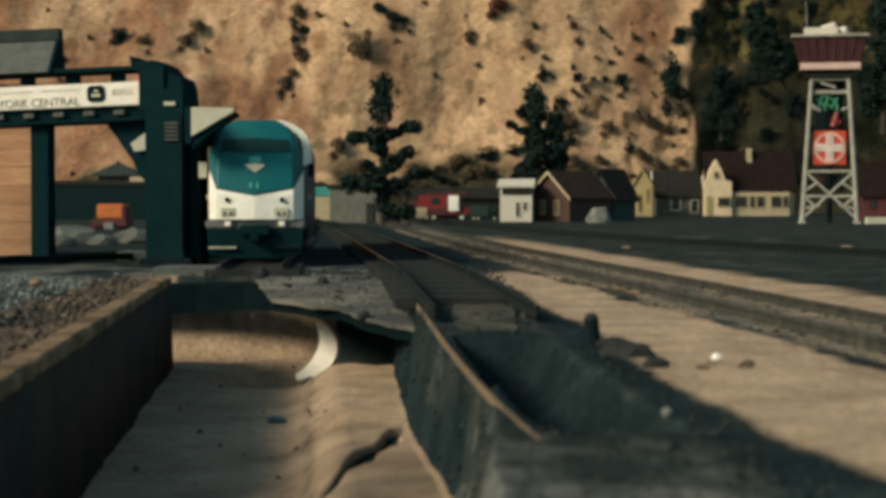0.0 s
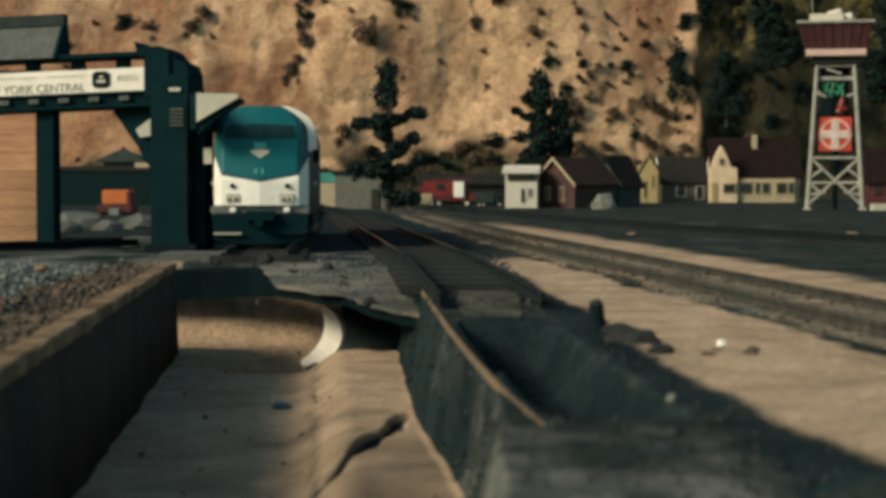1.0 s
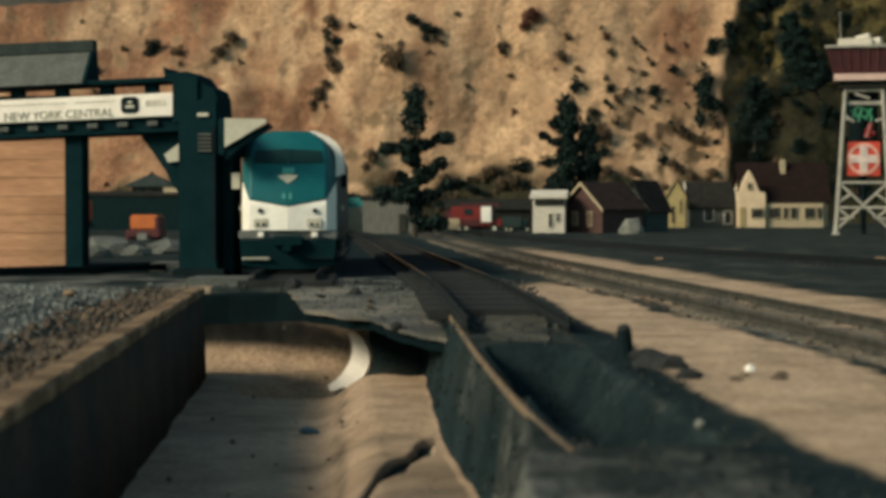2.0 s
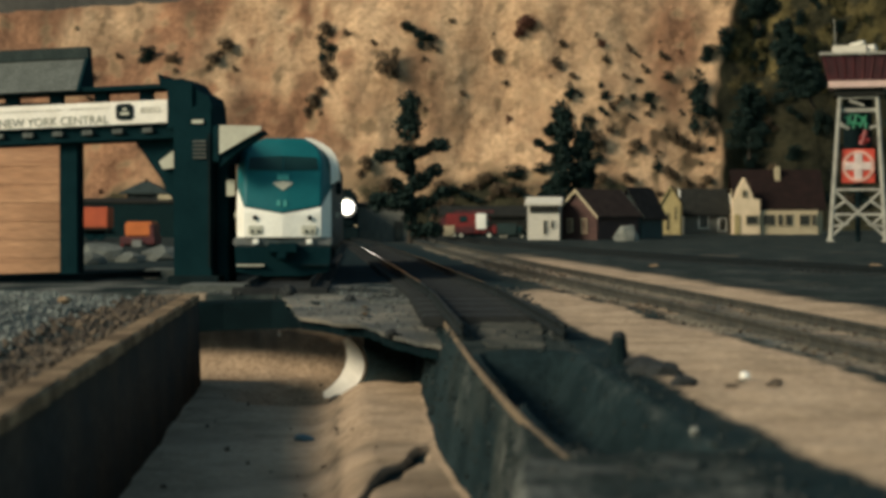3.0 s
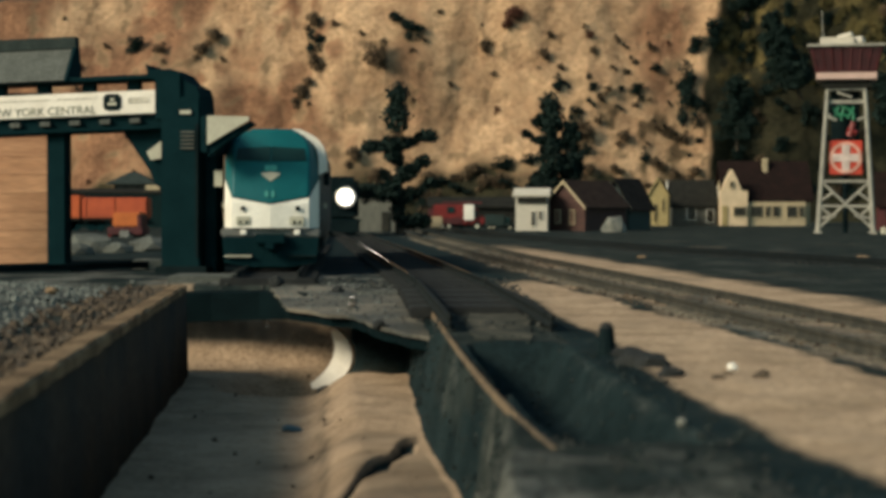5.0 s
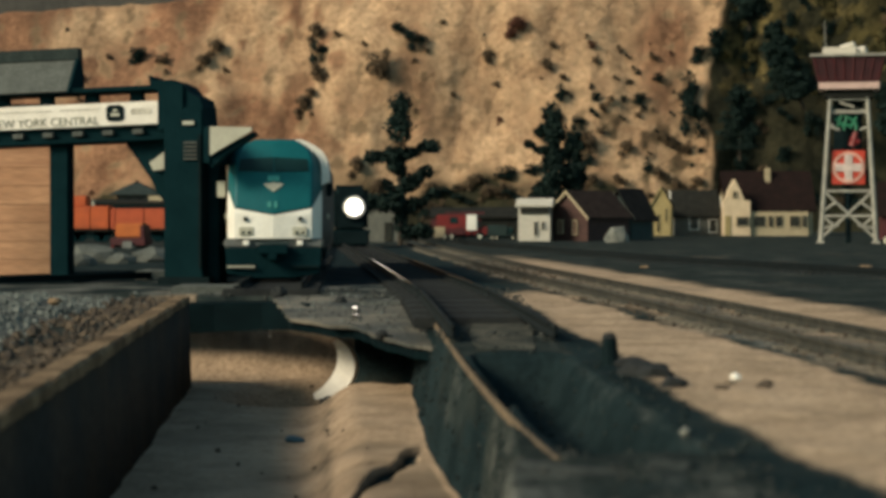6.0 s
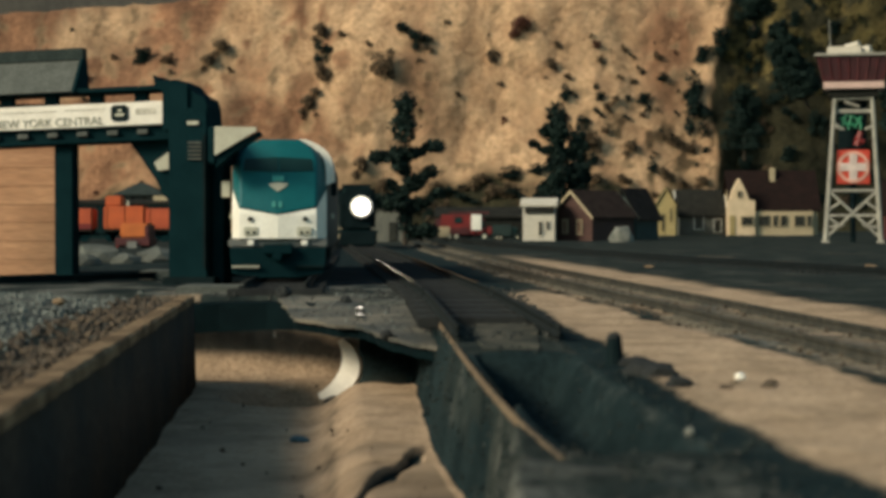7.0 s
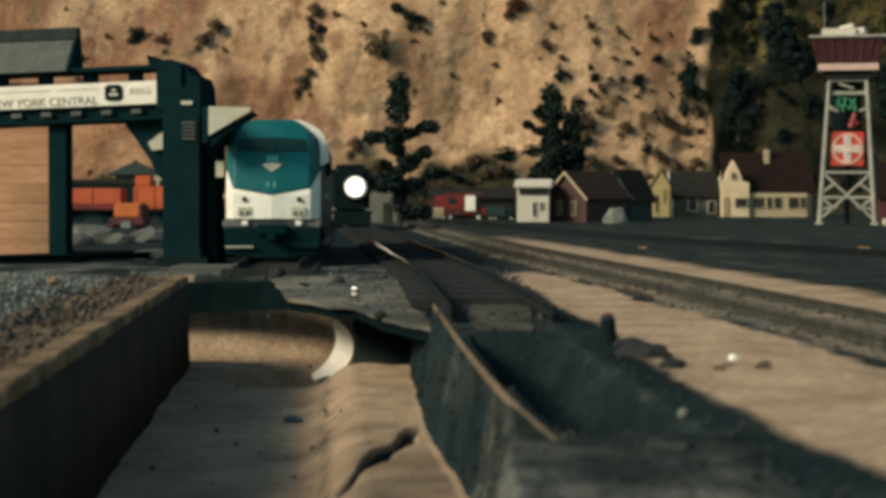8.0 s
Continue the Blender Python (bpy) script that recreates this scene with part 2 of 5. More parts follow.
def prism(bm, outline, axis, a, b):
    """Extrudes an outline along an axis from a to b. For x the outline is (y, z); for y it is (x, z); for z it is (x, y)."""
    def p(u, v, w):
        return {"x": (w, u, v), "y": (u, w, v), "z": (u, v, w)}[axis]
    lo = [bm.verts.new(p(u, v, a)) for u, v in outline]
    hi = [bm.verts.new(p(u, v, b)) for u, v in outline]
    bm.faces.new(lo)
    bm.faces.new(hi[::-1])
    n = len(lo)
    for i in range(n):
        bm.faces.new((lo[i], hi[i], hi[(i + 1) % n], lo[(i + 1) % n]))
    bmesh.ops.recalc_face_normals(bm, faces=bm.faces[:])
    return bm


def smooth01(a, b, v):
    t = min(1.0, max(0.0, (v - a) / (b - a)))
    return t * t * (3 - 2 * t)


def along(pts, y):
    """x of a smooth line through (x, y) points with growing y."""
    if y <= pts[0][1]:
        (x0, y0), (x1, y1) = pts[0], pts[1]
        return x0 + (x1 - x0) * (y - y0) / (y1 - y0)
    for (x0, y0), (x1, y1) in zip(pts, pts[1:]):
        if y <= y1:
            return x0 + (x1 - x0) * (y - y0) / (y1 - y0)
    (x0, y0), (x1, y1) = pts[-2], pts[-1]
    return x0 + (x1 - x0) * (y - y0) / (y1 - y0)


# ---- plan of the yard ----
MAIN = [(0.045, 0.22), (0.0335, 0.30), (0.0265, 0.377), (0.0185, 0.503), (0.005, 0.754), (-0.003, 0.90), (-0.046, 1.42), (-0.134, 2.45), (-0.184, 2.85), (-0.26, 3.25), (-0.36, 3.6)]
SIDE = [(0.128, 0.50), (0.088, 0.92), (0.036, 1.45), (-0.03, 2.3), (-0.12, 3.6)]
FAR = [(0.36, 1.05), (0.18, 1.75), (0.05, 2.6), (-0.06, 3.6)]
AMTRACK = [(-0.062, 0.30), (-0.105, 1.10), (-0.135, 1.60), (-0.21, 2.9)]
WALL = [(-0.068, 0.10), (-0.092, 0.40), (-0.1317, 0.925)]
FLOOR = -0.042
FAR_EDGE = 0.965


def n2(x, y, s, k=0.0):
    return noise.noise(Vector((x * s, y * s, k)))


def right_edge(x, y):
    return along([(0.0006, 0.20), (0.0058, 0.43), (-0.0074, 0.571), (-0.0215, 0.845), (-0.028, 0.98)], y) + 0.0010 * n2(x, y, 22) + 0.0004 * n2(x, y, 55, 2)


def bank(x, y):
    """How deep in the sunken court a place lies: 0 outside, 1 on its floor."""
    right = right_edge(x, y)
    left = along(WALL, y) - 0.003 - 0.07 * smooth01(0.925, 0.935, y)
    a = smooth01(left - 0.004, left, x)
    b = 1 - smooth01(right - 0.002, right + 0.0060, x)
    c = 1 - smooth01(FAR_EDGE + 0.004 + 0.004 * n2(x, y, 40), FAR_EDGE + 0.034, y)
    abutment = smooth01(0.902, 0.912, y) * smooth01(-0.054, -0.049, x)      # under the deck
    return a * b * c * (1 - abutment) * smooth01(0.03, 0.10, y)


SOIL = [(0.066, 0.25), (0.0555, 0.30), (0.0495, 0.368), (0.0440, 0.475), (0.0425, 0.58), (0.029, 0.85), (0.012, 1.10)]


def pit(x, y):
    left = along(MAIN, y) - 0.0135
    right = along([(0.0435, 0.30), (0.0415, 0.361), (0.036, 0.46), (0.0305, 0.56)], y) + 0.001 * n2(x, y, 90)
    return smooth01(left, left + 0.003, x) * (1 - smooth01(right - 0.009, right + 0.001, x)) * smooth01(0.322, 0.330, y + 0.08 * (x - 0.03)) * (1 - smooth01(0.553, 0.560, y))


def crack(x, y):
    """A ragged crack across the court's paved slab: 1 in its middle."""
    off = abs(x + 0.0126 - (y - 0.577) * 0.187 + 0.003 * n2(x, y, 40) + 0.001 * n2(x, y, 120, 2))
    return (1 - smooth01(0.0008, 0.0036 + 0.0015 * n2(x, y, 60, 7), off)) * smooth01(0.455, 0.48, y) * (1 - smooth01(0.572, 0.592, y))


def height(x, y):
    h = 0.0012 * n2(x, y, 9) + 0.0007 * n2(x, y, 45) + 0.0005 * n2(x, y, 130)
    k = bank(x, y)
    if k > 0:
        floor = FLOOR + 0.0016 * n2(x, y, 22, 3) + 0.0006 * n2(x, y, 90, 3)
        # the paved slab beside the track lies a little higher, with a crack across it
        seam = -0.0323 - 0.0695 * (y - 0.4597) + 0.002 * n2(x, y, 50)
        floor += 0.0115 * smooth01(seam - 0.010, seam + 0.012, x) * (1 - smooth01(0.81, 0.85, y))
        floor -= 0.0035 * crack(x, y)
        # the hollow below the bridge
        r = math.hypot((x + 0.080) / 0.040, (y - 0.90) / 0.07)
        floor -= 0.013 * (1 - smooth01(0.3, 1.0, r))
        h = h * (1 - k) + floor * k + 4 * k * (1 - k) * (0.0030 * n2(y, 0.042 * k, 48, 61) + 0.0016 * n2(y, 0.042 * k, 130, 62))
    h -= 0.014 * pit(x, y)
    # gravel heaped behind the retaining wall
    g = along(WALL, y) - x
    if g > 0:
        h += 0.006 * smooth01(0.018, 0.07, g) * (1 - smooth01(0.80, 0.93, y)) + 0.0016 * n2(x, y, 70, 5) * (1 - smooth01(0.8, 1.0, y))
    # the bed rounds off and crumbles at its near end
    near = (1 - smooth01(0.20, 0.300, y + 0.02 * n2(x, y, 25, 9))) * smooth01(0.004, 0.016, x) * (1 - smooth01(0.050, 0.058, x))
    h -= near * smooth01(0.0, 0.10, y) * (0.004 + 0.0015 * n2(x, y, 40, 10))
    return h


def weights(x, y):
    """Sand, black roadbed with painted shade, and grey gravel at a place."""
    if abs(x) > 0.9 or y < -0.5 or y > 4.8:
        return 0.0, 0.0, 0.0
    fade = smooth01(-0.4, 0.15, y) * (1 - smooth01(0.5, 0.9, abs(x)))
    return tuple(v * fade for v in earth(x, max(y, 0.22)))


def bank_shade(k, y):
    """Shade painted on the court's bank, by how far down it a place lies: blackest in the recess below the rail."""
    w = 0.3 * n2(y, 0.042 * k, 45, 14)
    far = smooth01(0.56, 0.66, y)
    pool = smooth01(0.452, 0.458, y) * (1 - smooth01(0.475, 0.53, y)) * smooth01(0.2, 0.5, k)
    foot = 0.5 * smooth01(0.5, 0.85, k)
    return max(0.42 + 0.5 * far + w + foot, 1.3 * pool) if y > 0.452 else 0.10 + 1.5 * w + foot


def bank_pale(k, y):
    """Paler grey on the bank's middle and on its near shoulder."""
    streak = smooth01(0.0, 0.4, n2(y, 0.042 * k, 60, 65) + 0.5 * n2(y, 0.042 * k, 150, 66) + 0.1)
    mid = math.exp(-((y - 0.545) / 0.045) ** 2) * (1 - smooth01(0.6, 0.95, k))
    near = 1 - smooth01(0.445, 0.455, y)
    return (0.25 + 0.5 * streak) * max(0.5 * mid, 0.75 * near)


def earth(x, y):
    w = 0.01 * n2(x, y, 18) + 0.004 * n2(x, y, 60)
    dm, ds, df = x - along(MAIN, y), x - along(SIDE, y), x - along(FAR, y)
    soil = along(SOIL, y)
    sand = smooth01(-0.003, 0.007, x - soil + 0.25 * w) * (1 - smooth01(-0.036, -0.026, ds + w)) * (1 - smooth01(0.95, 1.12, y + 2 * w))
    sand = max(sand, 1.0 * smooth01(0.028, 0.036, ds + w) * (1 - smooth01(0.050, 0.098, ds + 0.7 * w)) * (1 - smooth01(1.3, 2.4, y + w)))
    sand = max(sand, 0.35 * smooth01(0.5, 0.62, n2(x, y, 14, 9) + 0.25) * smooth01(0.02, 0.06, df) * (1 - smooth01(2.0, 3.0, y)))
    k = bank(x, y)
    if k > 0.0:
        sand = max(sand * (1 - k), smooth01(0.1, 0.4, k))
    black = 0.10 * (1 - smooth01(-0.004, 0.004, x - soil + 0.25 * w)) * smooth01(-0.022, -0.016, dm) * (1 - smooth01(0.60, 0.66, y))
    # The pit's darkness is painted: its walls and floor are coloured black.
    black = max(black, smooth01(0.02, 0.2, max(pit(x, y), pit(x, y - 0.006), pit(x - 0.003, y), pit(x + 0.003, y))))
    # The bank below the rail gets its shade as black colour.
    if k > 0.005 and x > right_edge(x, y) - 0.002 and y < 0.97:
        black, sand = bank_shade(k, y), 0.0
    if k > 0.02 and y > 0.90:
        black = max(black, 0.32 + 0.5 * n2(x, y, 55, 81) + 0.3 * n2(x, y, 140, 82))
    # Darkness under the deck is painted: black replaces the sand here.
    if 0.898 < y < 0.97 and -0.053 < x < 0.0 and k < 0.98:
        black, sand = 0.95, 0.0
    # Black roadbed of both tracks, with the locomotive's shadow painted in.
    black = max(black, 1.1 * (1 - smooth01(0.06, 0.085, abs(x - along(AMTRACK, y)) + w)) * smooth01(1.02, 1.08, y), 1.0 * (1 - smooth01(0.035, 0.06 + 0.03 * smooth01(1.2, 1.6, y), abs(dm) + w)) * smooth01(0.93, 1.1, y) * (1 - smooth01(2.8, 3.4, y)),
                0.55 * smooth01(0.98, 1.06, y) * smooth01(-0.10, -0.14, x) * (1 - smooth01(1.8, 2.2, y)))
    if k > 0.75 and x < right_edge(x, y) - 0.004:
        seam = -0.0323 - 0.0695 * (y - 0.4597) + 0.003 * n2(x, y, 50)
        black = (0.21 + 0.22 * n2(x, y, 26, 31) + 0.05 * (1 - smooth01(seam - 0.004, seam + 0.004, x)) + 0.28 * math.exp(-((x - seam) / 0.0016) ** 2)) * (1 - smooth01(0.86, 0.90, y))
        black += 0.26 * smooth01(seam, seam + 0.01, x) * (1 - smooth01(0.52, 0.62, y + 0.05 * n2(x, y, 30, 33)))
        black = max(black, 1.1 * crack(x, y))
    grey = 0.0
    g = along(WALL, y) - x
    if g > 0:
        grey = smooth01(0.028, 0.05, g + w) * (1 - smooth01(0.95, 1.05, y))
        sand = max(sand, 0.45 * (1 - smooth01(0.02, 0.035, g + w)))
    if y > 0.84 and k < 0.04:
        grey = max(grey, 0.75 * smooth01(0.84, 0.86, y) * (1 - smooth01(1.02, 1.3, y + 0.15 * n2(x, y, 20, 8))) * (1 - smooth01(-0.02, 0.02, dm)) * smooth01(-0.35, 0.15, n2(x, y, 30, 12)))
    if y < 0.34 and -0.04 < dm:
        f = (1 - smooth01(0.285, 0.335, y + 0.015 * n2(x, y, 35, 6))) * smooth01(0.004, 0.022, soil - x)
        grey, black = max(grey, f * (0.46 + 0.9 * n2(x, y, 40, 4) + 0.5 * n2(x, y, 95, 6))), max(black * (1 - 0.4 * f), 1.2 * f * n2(x, y, 48, 9))
    # The pit's lit near lip, put into the ground as paler grey.
    lip = math.exp(-((y - 0.317 + 0.08 * (x - 0.03)) / 0.004) ** 2) * smooth01(0.012, 0.018, x) * (1 - smooth01(0.042, 0.046, x))
    grey = max(grey, 0.25 * lip)
    if y < 0.66 and dm > 0 and x < soil:
        brow = along([(0.0435, 0.30), (0.0415, 0.361), (0.036, 0.46), (0.0305, 0.56)], y)
        ridge_here = math.exp(-((x - brow + 0.0005) / 0.0022) ** 2) * smooth01(0.325, 0.335, y)
        grey = max(grey, 0.36 * ridge_here * (0.8 + 0.8 * n2(x, y * 0.5, 60, 19)))
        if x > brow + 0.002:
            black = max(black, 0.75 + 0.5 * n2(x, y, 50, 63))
        elif pit(x, y) > 0.03:
            grey = max(grey, 0.26 * smooth01(-0.008, -0.002, x - brow) * smooth01(0.0, 0.4, n2(x, y * 0.4, 50, 64)))
    if k > 0.005 and x > right_edge(x, y) - 0.002 and y < 0.75:
        grey = max(grey, bank_pale(k, y))
    if y > 1.0 and dm > 0.10:
        sand = max(sand, 0.24 * smooth01(0.05, 0.45, n2(x + 0.12 * y, y * 0.3, 22, 66) + 0.5 * n2(x, y * 0.5, 60, 67)) * (1 - smooth01(2.6, 3.2, y)))
        grey = max(grey, 0.36 * smooth01(-0.1, 0.4, n2(x + 0.12 * y, y * 0.3, 30, 68)) * (1 - smooth01(3.0, 3.6, y)))
    bed = 1 - smooth01(0.022, 0.036, abs(ds) + w)
    sand = max(sand, (0.66 + 0.6 * n2(x, y * 0.25, 45, 26)) * bed * (1 - smooth01(1.2, 1.9, y)))
    grey = max(grey, (0.40 + 0.5 * n2(x, y * 0.2, 60, 16)) * (1 - smooth01(0.026, 0.034, abs(ds) + w)))
    return sand, black, grey


def sheet(name, xs, ys, place, tint, material, label, category):
    vs, cs, fs = [], [], []
    for y in ys:
        for x in xs:
            vs.append(place(x, y))
            cs.append((*tint(x, y), 1.0))
    w = len(xs)
    for j in range(len(ys) - 1):
        for i in range(w - 1):
            a = j * w + i
            fs.append((a, a + 1, a + w + 1, a + w))
    me = bpy.data.meshes.new(name)
    me.from_pydata(vs, [], fs)
    layer = me.color_attributes.new("earth", "FLOAT_COLOR", "POINT")
    layer.data.foreach_set("color", np.array(cs, dtype=np.float32).ravel())
    me.polygons.foreach_set("use_smooth", np.ones(len(fs), dtype=bool))
    me.materials.append(material)
    return tagged(new(name, me), label, category, kind="structure")


def steps(*stretches):
    out = []
    for a, b, s in stretches:
        n = max(1, round((b - a) / s))
        out += [a + (b - a) * i / n for i in range(n)]
    return out + [stretches[-1][1]]


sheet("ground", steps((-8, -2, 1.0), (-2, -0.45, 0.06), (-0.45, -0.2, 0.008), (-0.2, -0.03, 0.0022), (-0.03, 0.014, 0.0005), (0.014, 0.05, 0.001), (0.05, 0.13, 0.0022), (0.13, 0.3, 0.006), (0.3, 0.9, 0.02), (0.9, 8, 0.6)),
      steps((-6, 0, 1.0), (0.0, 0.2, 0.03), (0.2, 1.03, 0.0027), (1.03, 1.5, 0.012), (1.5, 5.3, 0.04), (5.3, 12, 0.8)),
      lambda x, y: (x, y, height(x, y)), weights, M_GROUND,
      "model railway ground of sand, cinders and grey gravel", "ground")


# ---- the hill ----
EDGE = 0.70


def ridge(x):
    """Height of the hill's crest."""
    return along([(0.62, -1.6), (0.638, -1.34), (0.665, -1.0), (0.70, -0.55), (0.80, 0.0), (0.95, 0.4)], max(x, -1.8)) + 0.012 * n2(x, 0, 6, 41) + 0.008 * n2(x, 0, 18, 42) if x < 0.4 else 1.1


def hill_y(x, z):
    y = 5.25 + 0.50 * z
    y += 0.10 * n2(x, z, 2.2, 11) + 0.026 * (1 - abs(n2(x, z * 0.45, 6.5, 13))) + 0.010 * n2(x, z * 0.6, 17, 15) + 0.006 * n2(x, z, 45, 17)
    e = EDGE + 0.10 * (z - 0.25) + 0.05 * n2(0, z, 5, 19)
    y += 0.08 * smooth01(e, e + 0.12, x)
    return y


def hill_tint(x, z):
    e = EDGE + 0.10 * (z - 0.25) + 0.06 * n2(x, z, 4, 19) + 0.02 * n2(x, z, 20, 20)
    wood = smooth01(e - 0.02, e + 0.03, x)
    rust = smooth01(-0.1, 0.6, n2(x, z * 0.6, 4.5, 21) + 0.36 - 0.40 * smooth01(-0.8, 0.1, x)) * 0.9
    rust = max(rust, 0.7 * smooth01(0.25, 0.5, n2(x * 1.8, z * 0.5, 6, 23)))
    rust *= 1 - 0.75 * math.exp(-((x - 0.12) / 0.30) ** 2)
    # a broad rusty stain high on the face, and blotches at two sizes
    rust = max(rust, 1.1 * math.exp(-((x + 0.60) / 0.30) ** 2 - ((z - 0.30) / 0.20) ** 2) * smooth01(-0.3, 0.2, n2(x, z, 12, 53)))
    rust = max(rust, (0.35 + 0.45 * smooth01(-0.1, -0.5, x)) * smooth01(0.12, 0.42, n2(x, z * 0.8, 9, 51) + 0.5 * n2(x, z, 26, 52)))
    olive = smooth01(0.34, 0.48, z + 0.1 * n2(x, z, 8, 25)) * smooth01(-0.1, 0.35, n2(x, z, 16, 27) + 0.4 * n2(x, z, 45, 28) + 0.12) * wood
    if wood < 0.2:
        low = 0.85 * (1 - smooth01(0.06, 0.22, z + 0.08 * n2(x, z, 5, 33))) * smooth01(-0.1, 0.3, n2(x, z, 9, 29) + 0.15)
        low = max(low, 0.9 * math.exp(-((x - 0.05) / 0.22) ** 2) * (1 - smooth01(0.10, 0.24, z + 0.06 * n2(x, z, 9, 35))))
        # dark lichen over the lower face beside the woods
        lichen = 0.66 * smooth01(0.10, 0.40, x + 0.1 * n2(x, z, 6, 55)) * (1 - smooth01(0.28, 0.46, z + 0.1 * n2(x, z, 5, 56))) * smooth01(-0.05, 0.30, n2(x, z, 13, 57) + 0.6 * n2(x, z, 34, 58))
        lichen = max(lichen, 0.5 * smooth01(0.22, 0.5, n2(x, z, 19, 59) + 0.4 * n2(x, z, 50, 60)))
        wood, olive = max(wood, low, lichen), 0.0
    return rust * (1 - wood), wood, olive


sheet("hill", steps((-3.2, -1.4, 0.06), (-1.4, 1.4, 0.011), (1.4, 3.2, 0.06)), steps((-0.02, 0.75, 0.010), (0.75, 1.1, 0.03)),
      lambda x, z: (x, hill_y(x, z), z) if z <= ridge(x) else (x, hill_y(x, ridge(x)) + 2.5 * (z - ridge(x)), ridge(x) - 0.3 * (z - ridge(x))), hill_tint, M_HILL,
      "steep tan and rusty rock hillside behind the town", "hill")


M_BACK = mat("painted_backdrop", (0.085, 0.075, 0.062), (0.055, 0.05, 0.043), 0.95, scale=3, fine=40)
tagged(obj("backdrop", B(-7, 7, 7.6, 7.7, -0.5, 3.2), M_BACK), "plain dark grey-brown painted backdrop behind the hill", "backdrop", kind="structure")


# ---- foliage ----
def leaves(seed, clumps, size, name):
    """Many small leaf flakes in uneven clumps: (x, y, z, rx, ry, rz, count)."""
    rng = random.Random(seed)
    vs, fs = [], []
    for cx, cy, cz, rx, ry, rz, count in clumps:
        for _ in range(count):
            while True:
                p = Vector((rng.uniform(-1, 1), rng.uniform(-1, 1), rng.uniform(-1, 1)))
                if p.length < 1:
                    break
            p = p * (0.75 + 0.25 * rng.random())
            c = Vector((cx + p.x * rx, cy + p.y * ry, cz + p.z * rz))
            u = Vector((rng.gauss(0, 1), rng.gauss(0, 1), rng.gauss(0, 1))).normalized()
            v = u.cross(Vector((rng.gauss(0, 1), rng.gauss(0, 1), rng.gauss(0, 1)))).normalized()
            s = size * rng.uniform(0.6, 1.3)
            k = len(vs)
            vs += [c - u * s, c + v * s * 0.6, c + u * s, c - v * s * 0.6]
            fs.append((k, k + 1, k + 2, k + 3))
    me = bpy.data.meshes.new(name)
    me.from_pydata(vs, [], fs)
    return me


def shrub_mesh(seed, material):
    rng = random.Random(seed)
    cl = [(rng.uniform(-0.5, 0.5), rng.uniform(-0.4, 0.4), rng.uniform(-0.5, 0.6), rng.uniform(0.3, 0.55), 0.4, rng.uniform(0.3, 0.55), 80) for _ in range(8)]
    me = leaves(seed, cl, 0.11, "shrub")
    me.materials.append(material)
    return me


SHRUBS = {}


def shrub(x, z, r, kind="pine", tall=1.0, lean=0.0):
    rng = random.Random(int(x * 7919) + int(z * 104729))
    key = (kind, rng.randrange(4))
    if key not in SHRUBS:
        SHRUBS[key] = shrub_mesh(hash_of(key), {"pine": M_LEAF, "brush": M_BRUSH, "olive": M_OLIVE, "rust": M_RUSTLEAF}[kind])
    ob = new("shrub", SHRUBS[key])
    ob.matrix_world = pose(x, hill_y(x, z) - r * 0.2, z, 0, lean, 0) @ Matrix.Diagonal((r, r, r * tall, 1))
    words = {"pine": "dark green shrub growing on the rock face", "brush": "dry brown brush clinging to the rock face",
             "olive": "olive yellow bush on the wooded slope", "rust": "red-brown shrub on the rock face"}
    return tagged(ob, words[kind], "shrub", "shrubs on the hillside")


def hash_of(key):
    return {"pine": 100, "brush": 200, "olive": 300, "rust": 400}[key[0]] + key[1]


def conifer(name, x, y, z, h, w, seed, label, tiers=9, open_crown=False, lean=0.0):
    t = thing(name, label, "tree", pose(x, y, z, 0, lean, 0), "model trees")
    rng = random.Random(seed)
    bm = bmesh.new()
    rod(bm, (0, 0, -0.004), (0, 0, h * 0.97), h * 0.022, h * 0.004)
    cl = []
    for i in range(tiers):
        f = i / (tiers - 1)
        zz = h * (0.16 + 0.80 * f)
        reach = w * (1.0 - 0.6 * f) * (rng.uniform(0.35, 1.25) if open_crown else rng.uniform(0.7, 1.15))
        for k in range(3 if open_crown else 6):
            a = rng.uniform(0, 6.28)
            rr = reach * rng.uniform(0.65, 1.05)
            rod(bm, (0, 0, zz - 0.02 * h), (rr * math.cos(a) * 0.9, rr * math.sin(a) * 0.9, zz + 0.03 * h), h * 0.007, h * 0.003, 5)
            for q in (0.35, 0.7, 1.0):
                cl.append((rr * q * math.cos(a), rr * q * math.sin(a), zz + 0.03 * h * q, rr * 0.34 + h * 0.018, rr * 0.34 + h * 0.018, h * (0.048 if open_crown else 0.06), 70))
    cl.append((0, 0, h * 0.95, h * 0.06, h * 0.06, h * 0.08, 160))
    part("trunk", bm, M_TRUNK, t)
    me = leaves(seed, cl, h * 0.018, "crown")
    me.materials.append(M_LEAF)
    c = new("crown", me)
    c.parent = t
    return t


# ---- tracks ----
def line_points(pts, y0, y1, step):
    n = max(2, round((y1 - y0) / step))
    ys = [y0 + (y1 - y0) * i / n for i in range(n + 1)]
    s = step * 2.5
    return [Vector((sum(along(pts, y + s * j / 3) for j in range(-3, 4)) / 7, y, 0)) for y in ys]


